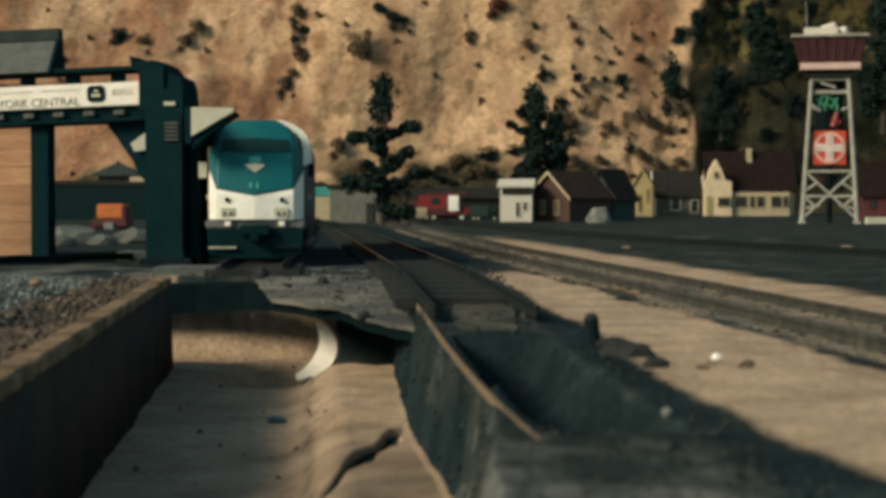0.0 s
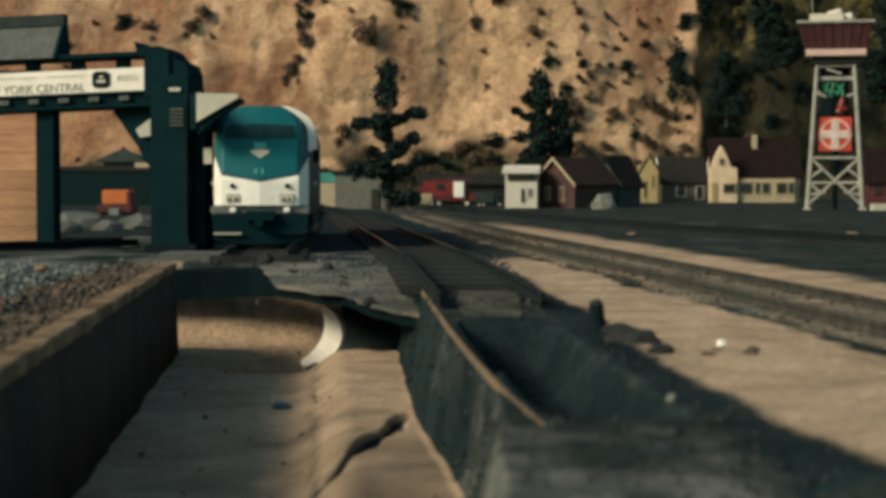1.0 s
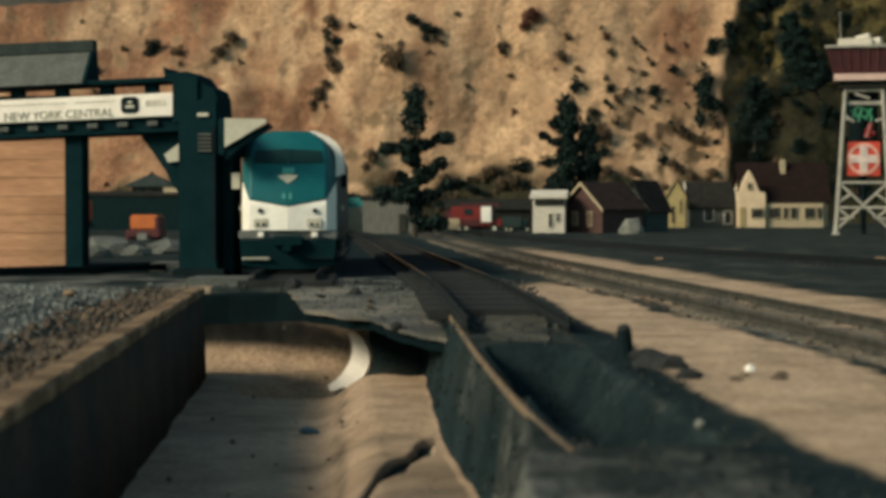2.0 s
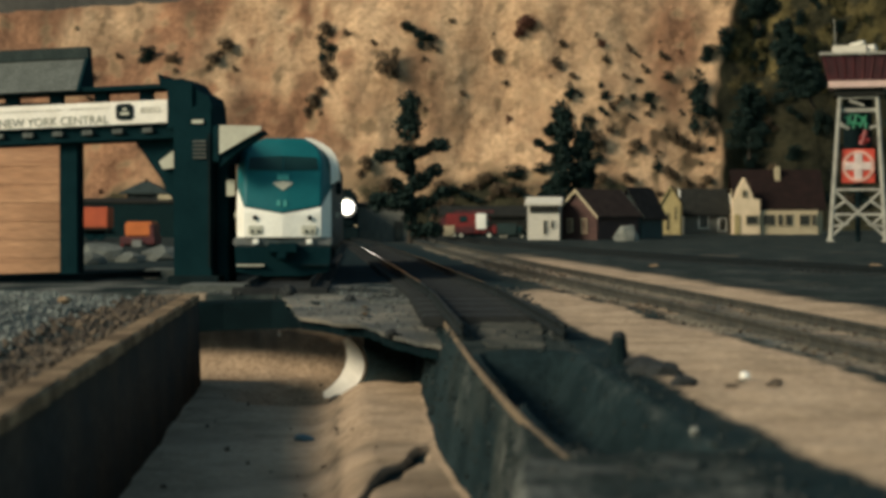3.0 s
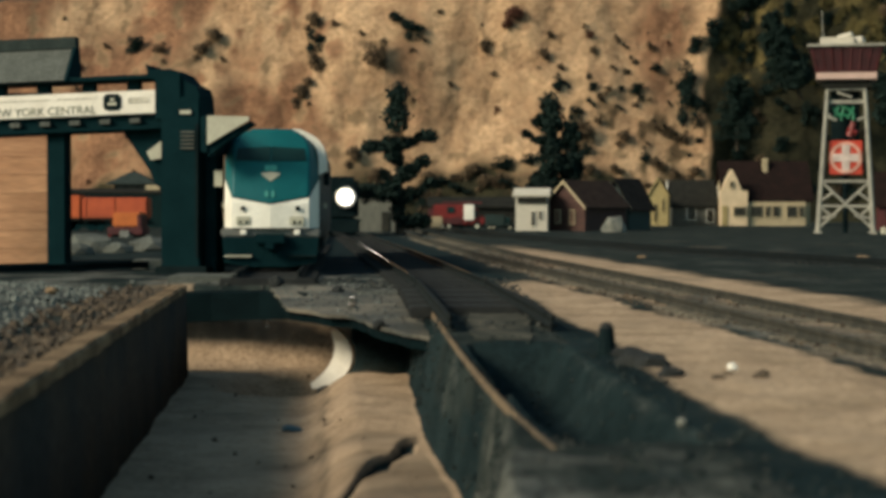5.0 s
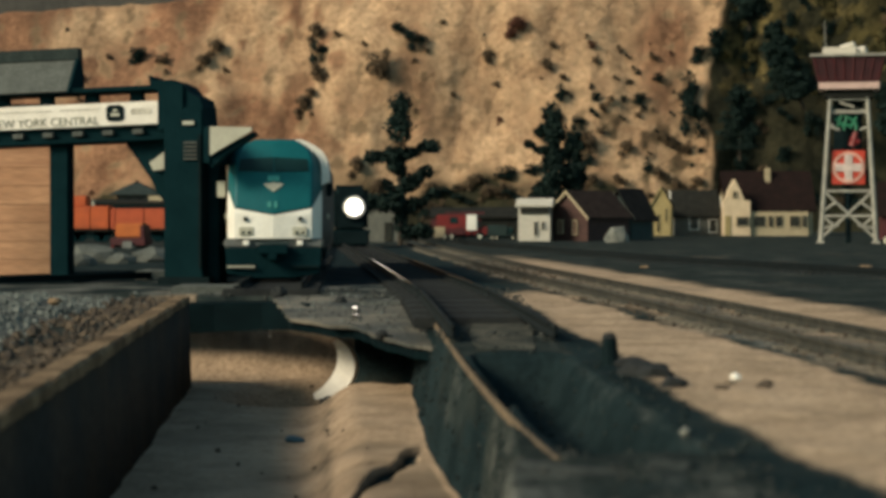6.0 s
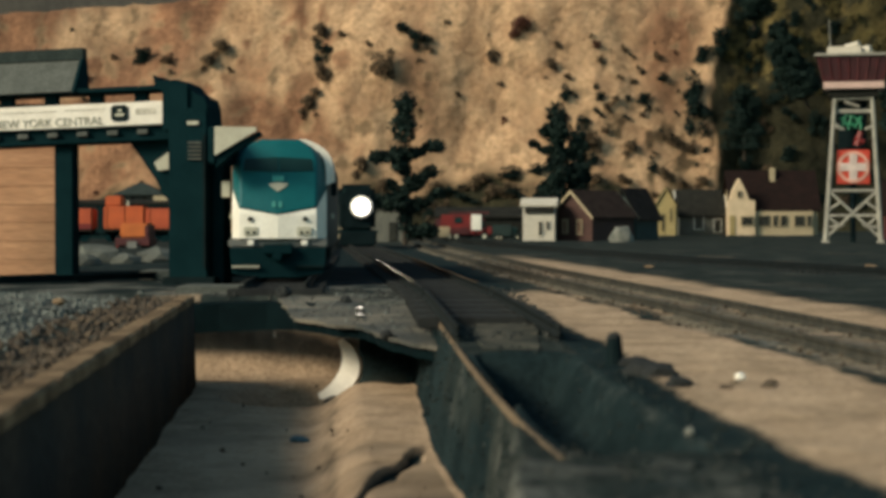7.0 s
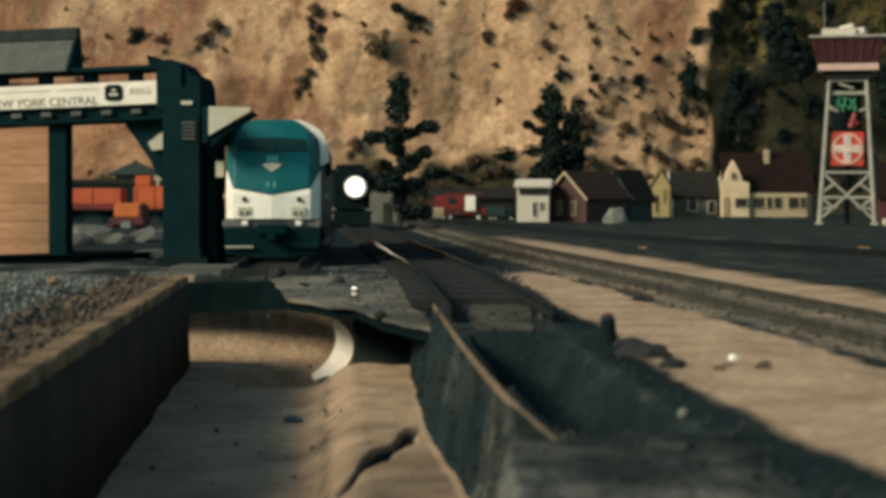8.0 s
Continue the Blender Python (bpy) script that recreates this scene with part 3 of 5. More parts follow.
def rail_mesh(pts, y0, y1, offset, z0, top, width):
    """A rail with foot, web and head, swept along the line."""
    path = line_points(pts, y0, y1, 0.022)
    prof = [(-width, 0), (width, 0), (width, top * 0.18), (width * 0.3, top * 0.3), (width * 0.3, top * 0.65), (width * 0.7, top * 0.75),
            (width * 0.7, top * 0.88), (width * 0.55, top * 0.96), (width * 0.25, top), (-width * 0.25, top), (-width * 0.55, top * 0.96), (-width * 0.7, top * 0.88), (-width * 0.7, top * 0.75), (-width * 0.3, top * 0.65), (-width * 0.3, top * 0.3), (-width, top * 0.18)]
    bm = bmesh.new()
    rings = []
    for i, p in enumerate(path):
        d = (path[min(i + 1, len(path) - 1)] - path[max(i - 1, 0)]).normalized()
        side = Vector((d.y, -d.x, 0))
        rings.append([bm.verts.new(p + side * (offset + u) + Vector((0, 0, z0 + v))) for u, v in prof])
    k = len(prof)
    for a, b in zip(rings, rings[1:]):
        for i in range(k):
            bm.faces.new((a[i], a[(i + 1) % k], b[(i + 1) % k], b[i]))
    bm.faces.new(rings[0])
    bm.faces.new(rings[-1][::-1])
    bmesh.ops.recalc_face_normals(bm, faces=bm.faces[:])
    return bm


def track(name, label, pts, y0, y1, ties, rail_material, z=0.0, tie_material=M_TIE, gap=None):
    t = tagged(new(name), label, "railway track", kind="structure")
    for off in (-0.016, 0.016):
        part("rail", rail_mesh(pts, y0, y1, off, z + 0.0022, 0.0042, 0.0013), rail_material, t, "", True)
    me = None
    path = line_points(pts, ties[0], ties[1], 0.012)
    for a, b in zip(path, path[1:]):
        if gap and gap[0] < a.y < gap[1]:
            continue
        if me is None:
            tie = part("tie", B(-0.025, 0.025, -0.003, 0.003, -0.002, 0.0026, 0.0006), tie_material, t)
            me = tie.data
        else:
            tie = new("tie", me)
            tie.parent = t
        turn = math.degrees(math.atan2(b.y - a.y, b.x - a.x)) - 90
        tie.matrix_local = pose(a.x, a.y, z + 0.0003 * math.sin(a.y * 900), 0, 0, turn)
    return t


MAIN_TRACK = track("main_track", "model railway track with worn rails on dark ties", MAIN, 0.90, 3.75, (0.9, 2.4), M_RAIL)


def glint_edges():
    """A mirror strip added to each rail head's shoulder on the main line, for the headlight's glint."""
    for off in (-0.016, 0.016):
        path = line_points(MAIN, 0.98, 2.1, 0.022)
        rings = []
        bm = bmesh.new()
        for i, p in enumerate(path):
            d = (path[min(i + 1, len(path) - 1)] - path[max(i - 1, 0)]).normalized()
            side = Vector((d.y, -d.x, 0))
            rings.append([bm.verts.new(p + side * (off - u) + Vector((0, 0, 0.0065 - v))) for u, v in ((0.00038, 0.00005), (0.00052, 0.00011), (0.00066, 0.00020))])
        for a, b in zip(rings, rings[1:]):
            for j in range(2):
                bm.faces.new((a[j], b[j], b[j + 1], a[j + 1]))
        bmesh.ops.recalc_face_normals(bm, faces=bm.faces[:])
        part("glint_edge", bm, M_POLISHED, MAIN_TRACK, "polished strip added to the rail shoulder for the headlight's glint", True)


glint_edges()
track("near_track", "bare rusty rails on a black roadbed beside an open pit", MAIN, 0.60, 0.896, (0.72, 0.89), M_RAIL)


def stub_rail():
    ob = obj("rail_stub", rail_mesh(MAIN, 0.316, 0.78, -0.0168, -0.0009, 0.0015, 0.00055), M_RUST)
    tagged(ob, "rusty rail along the edge of the open pit", "rail", kind="structure")


stub_rail()
track("side_track", "dusty model railway track on grey ballast", SIDE, 0.30, 4.6, (0.3, 2.4), M_DUSTRAIL, -0.0022, M_DUSTTIE)
track("far_track", "dusty model railway track across the dark yard", FAR, 0.8, 4.6, (0.8, 1.9), M_RAIL, -0.0022)
track("loco_track", "dark model railway track under the locomotive", AMTRACK, 1.0, 4.6, (1.0, 1.9), M_RAIL)


# ---- sunken court: retaining wall, bridge, oddments ----
def retaining_wall():
    t = tagged(new("retaining_wall"), "brown concrete retaining wall with a worn tan cap", "retaining wall", kind="structure")
    n = 120
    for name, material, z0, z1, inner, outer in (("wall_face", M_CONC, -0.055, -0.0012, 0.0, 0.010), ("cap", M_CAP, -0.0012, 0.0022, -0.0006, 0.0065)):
        bm = bmesh.new()
        rings = []
        for i in range(n + 1):
            y = 0.04 + (0.925 - 0.04) * i / n
            x = along(WALL, y)
            wob = 0.0009 * n2(x, y, 25, 2) + (0.0011 * n2(x, y, 95, 3) if name == "cap" else 0.0)
            lean = 0.0015 if name == "wall_face" else 0.0
            rings.append([bm.verts.new(c) for c in ((x - outer + wob, y, z0), (x - inner + lean + wob, y, z0), (x - inner + wob, y, z1 - 0.0006), (x - inner - 0.001 + wob, y, z1 + wob), (x - outer + wob, y, z1 + wob))])
        for a, b in zip(rings, rings[1:]):
            for k in range(5):
                bm.faces.new((a[k], a[(k + 1) % 5], b[(k + 1) % 5], b[k]))
        bm.faces.new(rings[0])
        bm.faces.new(rings[-1][::-1])
        bmesh.ops.recalc_face_normals(bm, faces=bm.faces[:])
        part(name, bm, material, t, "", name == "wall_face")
    return t


retaining_wall()


def deck_drop(y):
    """The deck falls gently towards the court."""
    return -0.008 * (1 - (y - 0.70) / 0.285)


def bridge():
    t = tagged(new("bridge"), "low dark girder bridge edge across the sunken court", "bridge", kind="structure")
    pts = [(-0.20, 0.968), (-0.15, 0.970), (-0.125, 0.968), (-0.10, 0.960), (-0.085, 0.94), (-0.072, 0.90)]
    bm = bmesh.new()
    rings = []
    for i, (x, y) in enumerate(pts):
        low, top = -0.0208 + 0.0014 * i, -0.0052 + 0.0007 * i
        rings.append([bm.verts.new(c) for c in ((x, y, low), (x, y, top), (x, y + 0.012, top + 0.0008), (x, y + 0.012, low))])
    for a, b in zip(rings, rings[1:]):
        for k in range(4):
            bm.faces.new((a[k], a[(k + 1) % 4], b[(k + 1) % 4], b[k]))
    bm.faces.new(rings[0])
    bm.faces.new(rings[-1][::-1])
    bmesh.ops.recalc_face_normals(bm, faces=bm.faces[:])
    part("girder", bm, M_GIRDER, t)
    # deck slabs between the court and the track
    bm = bmesh.new()
    rim = [(-0.094, 0.962), (-0.0749, 0.837), (-0.058, 0.810), (-0.0429, 0.790), (-0.0292, 0.740), (-0.018, 0.715), (-0.008, 0.700), (-0.002, 0.72), (-0.012, 0.88), (-0.018, 0.97), (-0.05, 0.985)]
    edge = []
    for (ax, ay), (bx, by) in zip(rim, rim[1:] + rim[:1]):
        n = max(2, round(math.hypot(bx - ax, by - ay) / 0.006))
        for i in range(n):
            px, py = ax + (bx - ax) * i / n, ay + (by - ay) * i / n
            edge.append((px + 0.0016 * n2(px, py, 70, 6), py + 0.008 * n2(px, py, 55, 7)))
    prism(bm, edge, "z", -0.0013, 0.0002)
    for v in bm.verts:
        v.co.z += deck_drop(v.co.y)
    part("deck", bm, M_DECK, t, "grey stone deck slab")
    # A black strip is added below the deck for its shadow line.
    bm = bmesh.new()
    prism(bm, [(px + 0.0012 if px < -0.02 else px, py + 0.003) for px, py in edge], "z", -0.0055, -0.0014)
    for v in bm.verts:
        v.co.z += deck_drop(v.co.y)
    part("fascia", bm, M_GIRDER, t, "black strip added as the shadow line below the deck")


bridge()


def crescent():
    """A curved tapering strip of white plastic that stands on the court's floor."""
    bm = bmesh.new()
    rings = []
    n = 18
    for i in range(n + 1):
        f = i / n
        a = radians(-72 + 108 * f)
        w = 0.0042 * math.sin(math.pi * (0.07 + 0.86 * f)) + 0.0004
        c = Vector((0.020 * math.cos(a), 0.004 * math.sin(3 * f), 0.0165 * math.sin(a)))
        o = Vector((math.cos(a), 0, math.sin(a)))
        rings.append([bm.verts.new(c + o * u + Vector((0, v, 0))) for u, v in ((-w, -0.001), (w, -0.001), (w, 0.003), (-w, 0.003))])
    for p, q in zip(rings, rings[1:]):
        for k in range(4):
            bm.faces.new((p[k], p[(k + 1) % 4], q[(k + 1) % 4], q[k]))
    bm.faces.new(rings[0])
    bm.faces.new(rings[-1][::-1])
    bmesh.ops.recalc_face_normals(bm, faces=bm.faces[:])
    bmesh.ops.translate(bm, vec=(0, 0, -min(v.co.z for v in bm.verts)), verts=bm.verts[:])
    ob = obj("curved_strip", bm, M_WHITE)
    ob.matrix_world = pose(-0.0716, 0.86, -0.0415, 0, 0, -18)
    tagged(ob, "curved white plastic strip standing in the sandy hollow", "plastic strip")


crescent()


def rock(name, x, y, z, sx, sy, sz, seed, material, label, category="stone"):
    bm = bmesh.new()
    bmesh.ops.create_icosphere(bm, subdivisions=2, radius=1)
    for v in bm.verts:
        k = 1 + 0.35 * noise.noise(v.co * 1.3 + Vector((seed, 0, 0)))
        v.co = Vector((v.co.x * k * sx, v.co.y * k * sy, v.co.z * k * sz))
    ob = obj(name, bm, material)
    ob.matrix_world = pose(x, y, z)
    return tagged(ob, label, category)


rock("pebble", 0.0668, 0.4684, 0.001, 0.0013, 0.0013, 0.0011, 3, M_WHITE, "small white pebble lying on the sand", "pebble")
for i, (px, py, r) in enumerate(((0.0491, 0.4817, 0.003), (0.0452, 0.4886, 0.0035), (0.0501, 0.4528, 0.0022), (0.0454, 0.5126, 0.0028))):
    rock("clod", px, py, 0.0008, r * 1.5, r, r * 0.8, i + 7, M_TIE, "dark clod of earth beside the roadbed", "clod")
for px, py, r in ((0.0605, 0.4454, 0.0011), (0.071, 0.4498, 0.0013), (0.0735, 0.462, 0.0009), (0.064, 0.458, 0.0008)):
    rock("crumb", px, py, 0.0004, r * 1.6, r, r * 0.6, int(px * 1e4), M_CAPSOIL, "small brown crumb of earth on the sand", "crumb")
post = thing("stump", "short dark post standing at the edge of the roadbed", "post", pose(0.0403, 0.5185, 0.0))
bm = bmesh.new()
rod(bm, (0, 0, -0.002), (-0.0004, 0, 0.0075), 0.0027, 0.002, 10)
part("shaft", bm, M_BLACK, post)
bm = bmesh.new()
rod(bm, (-0.0004, 0, 0.0073), (-0.0005, 0, 0.0088), 0.0021, 0.0012, 10)
part("tip", bm, M_TIE, post)
rock("chip", -0.0605, 0.6929, -0.0409, 0.0040, 0.004, 0.0020, 21, M_CHIP, "blue chip lying on the sandy floor", "chip")
rock("pale_stone", 0.0412, 0.354, 0.0003, 0.0009, 0.0013, 0.0010, 51, M_STONE, "small pale grey stone at the corner of the pit")
rock("clod", -0.0567, 0.822, -0.0400, 0.0042, 0.005, 0.0034, 52, M_TIE, "dark clod of earth below the white strip", "clod")
for px, py, r in ((-0.031, 0.745, 0.0024), (-0.0142, 0.765, 0.0028), (-0.0585, 0.93, 0.003), (-0.094, 0.985, 0.004)):
    rock("clod", px, py, min(0.0, deck_drop(py)) + 0.001, r, r, r * 0.9, int(py * 1000), M_TIE, "dark clod of earth lying on the bridge deck", "clod")


def stone_slab():
    """A broken slab between the rails with a straight near edge."""
    bm = bmesh.new()
    rim = [(0.0050, 0.569), (0.0216, 0.566), (0.0246, 0.665), (0.0225, 0.70), (0.0040, 0.70), (0.0030, 0.62)]
    edge = []
    for (ax, ay), (bx, by) in zip(rim, rim[1:] + rim[:1]):
        n = max(2, round(math.hypot(bx - ax, by - ay) / 0.005))
        for i in range(n):
            px, py = ax + (bx - ax) * i / n, ay + (by - ay) * i / n
            edge.append((px + 0.0009 * n2(px, py, 90, 71), py + 0.003 * n2(px, py, 80, 72)))
    prism(bm, edge, "z", -0.004, 0.0010)
    tagged(obj("stone_slab", bm, M_SLAB), "broken grey-brown stone slab set between the rails", "stone slab")


stone_slab()
peg = new("peg", None)
tagged(peg, "small white peg on the bridge edge", "peg")
peg.matrix_world = pose(-0.0966, 0.966, -0.0045)
bm = bmesh.new()
rod(bm, (0, 0, -0.016), (0, 0, -0.008), 0.0008, 0.0005, 8)
part("pin", bm, M_WHITE, peg)
# Mirror strips added to the deck, tilted to reflect the headlight as glints.
for y, tilt in ((0.876, 0.37), (0.838, 0.44)):
    bm = B(-0.0012, 0.0012, -0.007, 0.007, 0, 0.0006, 0.0001)
    ob = obj("glint_strip", bm, M_POLISHED)
    ob.matrix_world = pose(-0.0555 * y, y, deck_drop(y) + 0.0012, -tilt, 0, 3.1)
    tagged(ob, "short polished strip added to the dusty deck to mirror the headlight", "metal strip", "strips in the deck")


def chips(name, label, seed, count, spread, size, material, keep, level=None):
    """Loose stone chips on the ground, too many to count."""
    rng = random.Random(seed)
    vs, fs = [], []
    while len(vs) < count * 6:
        x, y = rng.uniform(*spread[0]), rng.uniform(*spread[1])
        if not keep(x, y):
            continue
        z = height(x, y) if level is None else level + deck_drop(y)
        s = size * (0.5 + 1.6 * rng.random() ** 2.2)
        m = pose(x, y, z + 0.25 * s, rng.uniform(0, 360), rng.uniform(0, 360), rng.uniform(0, 360))
        k = len(vs)
        for c in ((1, 0, 0), (-0.9, 0.2, 0), (0.1, 0.8, 0), (0, -0.8, 0.2), (0.2, 0, 0.7), (0, 0.1, -0.7)):
            vs.append(m @ (Vector(c) * s))
        for a, b in ((0, 2), (2, 1), (1, 3), (3, 0)):
            fs += [(k + a, k + b, k + 4), (k + b, k + a, k + 5)]
    me = bpy.data.meshes.new(name)
    me.from_pydata(vs, [], fs)
    me.materials.append(material)
    return tagged(new(name, me), label, "gravel", kind="stuff")


chips("gravel", "loose blue-grey gravel heaped behind the retaining wall", 1, 7000, ((-0.34, -0.12), (0.42, 1.0)), 0.0010, M_GRAVEL, lambda x, y: along(WALL, y) - x > 0.03)
chips("soil", "crumbly brown soil behind the wall cap", 2, 1500, ((-0.2, -0.08), (0.30, 0.93)), 0.0013, M_CAPSOIL, lambda x, y: 0.005 < along(WALL, y) - x < 0.034)
chips("ballast", "dusty brown ballast along the side track", 3, 1800, ((-0.02, 0.16), (0.42, 1.9)), 0.0008, M_CAPSOIL, lambda x, y: abs(x - along(SIDE, y)) < 0.03)
chips("cinders", "dark cinders strewn round the bridge deck and rails", 4, 1500, ((-0.14, 0.03), (0.60, 1.06)), 0.0009, M_BALLAST, lambda x, y: height(x, y) > -0.003)
chips("grit", "scattered sand-coloured grit on the sunken court floor", 5, 60, ((-0.12, 0.0), (0.42, 0.96)), 0.0007, M_CAPSOIL, lambda x, y: bank(x, y) > 0.95)
chips("clinker", "dark clinker crumbs over the near roadbed", 11, 260, ((0.004, 0.055), (0.2, 0.33)), 0.0005, M_BALLAST, lambda x, y: x < along(SOIL, y) - 0.006)
chips("scree", "sooty crumbs clinging to the bank below the rail", 21, 500, ((-0.03, 0.02), (0.30, 0.90)), 0.0007, M_SOOT, lambda x, y: 0.04 < bank(x, y) < 0.97 and x > right_edge(x, y) - 0.003)
chips("rubble", "dark crumbs in and round the open pit", 23, 450, ((0.0, 0.06), (0.22, 0.58)), 0.0006, M_SOOT, lambda x, y: along(MAIN, y) - 0.012 < x < along(SOIL, y) + 0.001)
chips("deck_grit", "grey and black grit strewn over the bridge deck", 8, 300, ((-0.09, 0.0), (0.71, 0.98)), 0.0005, M_BALLAST, lambda x, y: x < along([(-0.003, 0.72), (-0.018, 0.97)], y) - 0.002 and x > along([(-0.008, 0.705), (-0.0275, 0.741), (-0.0415, 0.793), (-0.0725, 0.838), (-0.091, 0.955)], y), 0.0002)
chips("deck_dust", "pale dusty crumbs on the bridge deck", 9, 160, ((-0.09, 0.0), (0.71, 0.98)), 0.0007, M_GRAVEL, lambda x, y: x < along([(-0.003, 0.72), (-0.018, 0.97)], y) - 0.002 and x > along([(-0.008, 0.705), (-0.0275, 0.741), (-0.0415, 0.793), (-0.0725, 0.838), (-0.091, 0.955)], y), 0.0002)


# ---- gantry crane ----
def gantry():
    t = thing("gantry_crane", "dark steel gantry crane with a cream name board", "gantry crane", pose(-0.1668, 1.17, 0.0, 0, 0, -7))
    k = 1.17 / 3395.9        # metres to a unit of the drawing below
    def x(u): return (u - 300) * k
    def z(v): return 0.04 - (v - 350) * k
    part("beam", B(x(-420), x(262), -0.004, 0.022, z(214), z(188)), M_STEEL, t)
    part("top_flange", B(x(-420), x(275), -0.006, 0.024, z(128), z(119), 0.0006), M_STEEL, t)
    part("lower_flange", B(x(-420), x(262), -0.006, 0.024, z(217), z(209), 0.0006), M_STEEL, t)
    for i in range(8):
        u = -395 + 83 * i
        part("stud", B(x(u), x(u + 24), 0.0, 0.006, z(152), z(126), 0.0005), M_STEEL, t)
    for i in range(12):
        u = -410 + 55 * i
        part("bolt_plate", B(x(u), x(u + 20), -0.0075, -0.004, z(205), z(196), 0.0004), M_ROOFGREY, t)
    board = part("name_board", B(x(-420), x(245), -0.008, -0.005, z(189), z(148), 0.0004), M_SIGN, t)
    cu = bpy.data.curves.new("lettering", "FONT")
    cu.body = "NEW YORK CENTRAL"
    cu.size = 20.5 * k
    cu.space_character = 1.0
    cu.align_x = "RIGHT"
    cu.extrude = 0.0001
    cu.materials.append(M_INK)
    txt = new("lettering", cu)
    txt.parent = board
    txt.matrix_local = pose(x(136), -0.0083, z(185), 90, 0, 0)
    for u0, u1 in ((-260, 50), (66, 138)):
        part("line", B(x(u0), x(u1), -0.0083, -0.0078, z(159), z(157.5)), M_FAINT, board)
    bm = bmesh.new()
    prism(bm, [(x(150), z(177)), (x(156), z(181)), (x(176), z(181)), (x(182), z(176)), (x(182), z(157)), (x(176), z(152)), (x(156), z(152)), (x(150), z(157))], "y", -0.0086, -0.0078)
    em = part("emblem", bm, M_BLACK, board, "black oval emblem")
    part("emblem_bar", B(x(158), x(174), -0.009, -0.0084, z(172), z(167)), M_PALE, em)
    part("emblem_bar", B(x(163), x(170), -0.009, -0.0084, z(164), z(160)), M_PALE, em)
    part("faded_mark", B(x(195), x(232), -0.0083, -0.0078, z(170), z(160)), M_FAINT, board, "faded red bar of unreadable writing")
    # end frame: column, motor housing and rounded head
    part("column", B(x(265), x(302), -0.012, 0.02, -0.001, z(118), 0.001), M_STEEL, t)
    bm = bmesh.new()
    prism(bm, [(x(253), z(128)), (x(240), z(122)), (x(236), z(100)), (x(244), z(110)), (x(280), z(108)), (x(298), z(116)), (x(310), z(131)), (x(328), z(140)), (x(334), z(156)), (x(336), z(196)), (x(253), z(196))], "y", -0.010, 0.024)
    part("head", bm, M_STEEL, t)
    house = part("motor_housing", B(x(298), x(338), -0.014, 0.020, -0.0005, z(158), 0.0012), M_STEEL, t)
    for i in range(5):
        part("vent_slat", B(x(303), x(327), -0.0155, -0.0138, z(249 - 7 * i), z(246 - 7 * i)), M_ROOFGREY, house)
    part("maker_plate", B(x(302), x(322), -0.0156, -0.0138, z(188), z(182)), M_PALE, house)
    part("conduit", B(x(330), x(336), -0.016, -0.0138, z(440), z(205), 0.0005), M_BLACK, house)
    part("side_duct", B(x(338.5), x(360), -0.006, 0.014, -0.0005, z(206), 0.0008), M_STEEL, house)
    part("foot", B(x(258), x(352), -0.018, 0.026, -0.001, 0.004, 0.0008), M_BLACK, t)
    # the farther leg and the hopper between
    part("post", B(x(45), x(80), 0.0, 0.012, -0.001, z(200), 0.0008), M_STEEL, t)
    part("post_foot", B(x(44), x(96), -0.006, 0.024, -0.001, 0.003, 0.0008), M_BLACK, t)
    bm = bmesh.new()
    prism(bm, [(x(182), z(214)), (x(262), z(214)), (x(262), z(325)), (x(243), z(310)), (x(232), z(285))], "y", 0.002, 0.018)
    part("gusset", bm, M_STEEL, t)
    bm = bmesh.new()
    prism(bm, [(x(230), z(253)), (x(258), z(233)), (x(260), z(264)), (x(237), z(267))], "y", -0.001, 0.0016)
    part("gusset_plate", bm, M_PALE, t, "pale grey plate")
    # the chute hangs forward over the locomotive's track
    q = 1.095 / 3395.9
    def cx(u): return (u - 784) * q - -0.1668 + 0.0091
    def cz(v): return 0.04 - (v - 350) * q
    bm = bmesh.new()
    prism(bm, [(cx(343), cz(190)), (cx(418), cz(192)), (cx(417), cz(199)), (cx(343), cz(241))], "y", -0.078, -0.076)
    chute = part("chute", bm, M_PALE, t, "pale sheet metal chute")
    bm = bmesh.new()
    prism(bm, [(cx(343), cz(241)), (cx(419), cz(199)), (cx(424), cz(206)), (cx(372), cz(238)), (cx(343), cz(262))], "y", -0.0755, -0.068)
    part("chute_underside", bm, M_STEEL, chute)
    part("chute_frame", B(cx(330), cx(344), -0.077, 0.0, cz(255), cz(190), 0.0008), M_STEEL, chute)
    # crane cab with its grey roof
    cab = part("cab", B(x(-300), x(80), 0.004, 0.020, z(124), z(96)), M_STEEL, t)
    bm = bmesh.new()
    prism(bm, [(-0.008, z(124)), (0.012, z(64)), (0.016, z(64)), (0.016, z(124))], "x", x(-320), x(78))
    part("cab_roof", bm, M_ROOFGREY, cab, "plain grey sloping roof")
    part("ridge_cap", B(x(-322), x(86), 0.011, 0.018, z(64), z(42), 0.0006), M_RIDGE, cab)
    bm = bmesh.new()
    prism(bm, [(-0.009, z(126)), (0.011, z(62)), (0.012, z(44)), (0.019, z(43)), (0.022, z(126))], "x", x(78.5), x(84))
    part("gable_end", bm, M_STEEL, cab)
    # the bridge of the crane sags towards its far end
    sag = Matrix.Translation((x(270), 0, z(164))) @ pose(0, 0, 0, 0, -2.0, 0) @ Matrix.Translation((-x(262), 0, -z(168)))
    for ob in t.children:
        if ob.name.split(".")[0] in ("beam", "top_flange", "lower_flange", "stud", "bolt_plate", "name_board", "cab"):
            ob.matrix_basis = sag
    return t


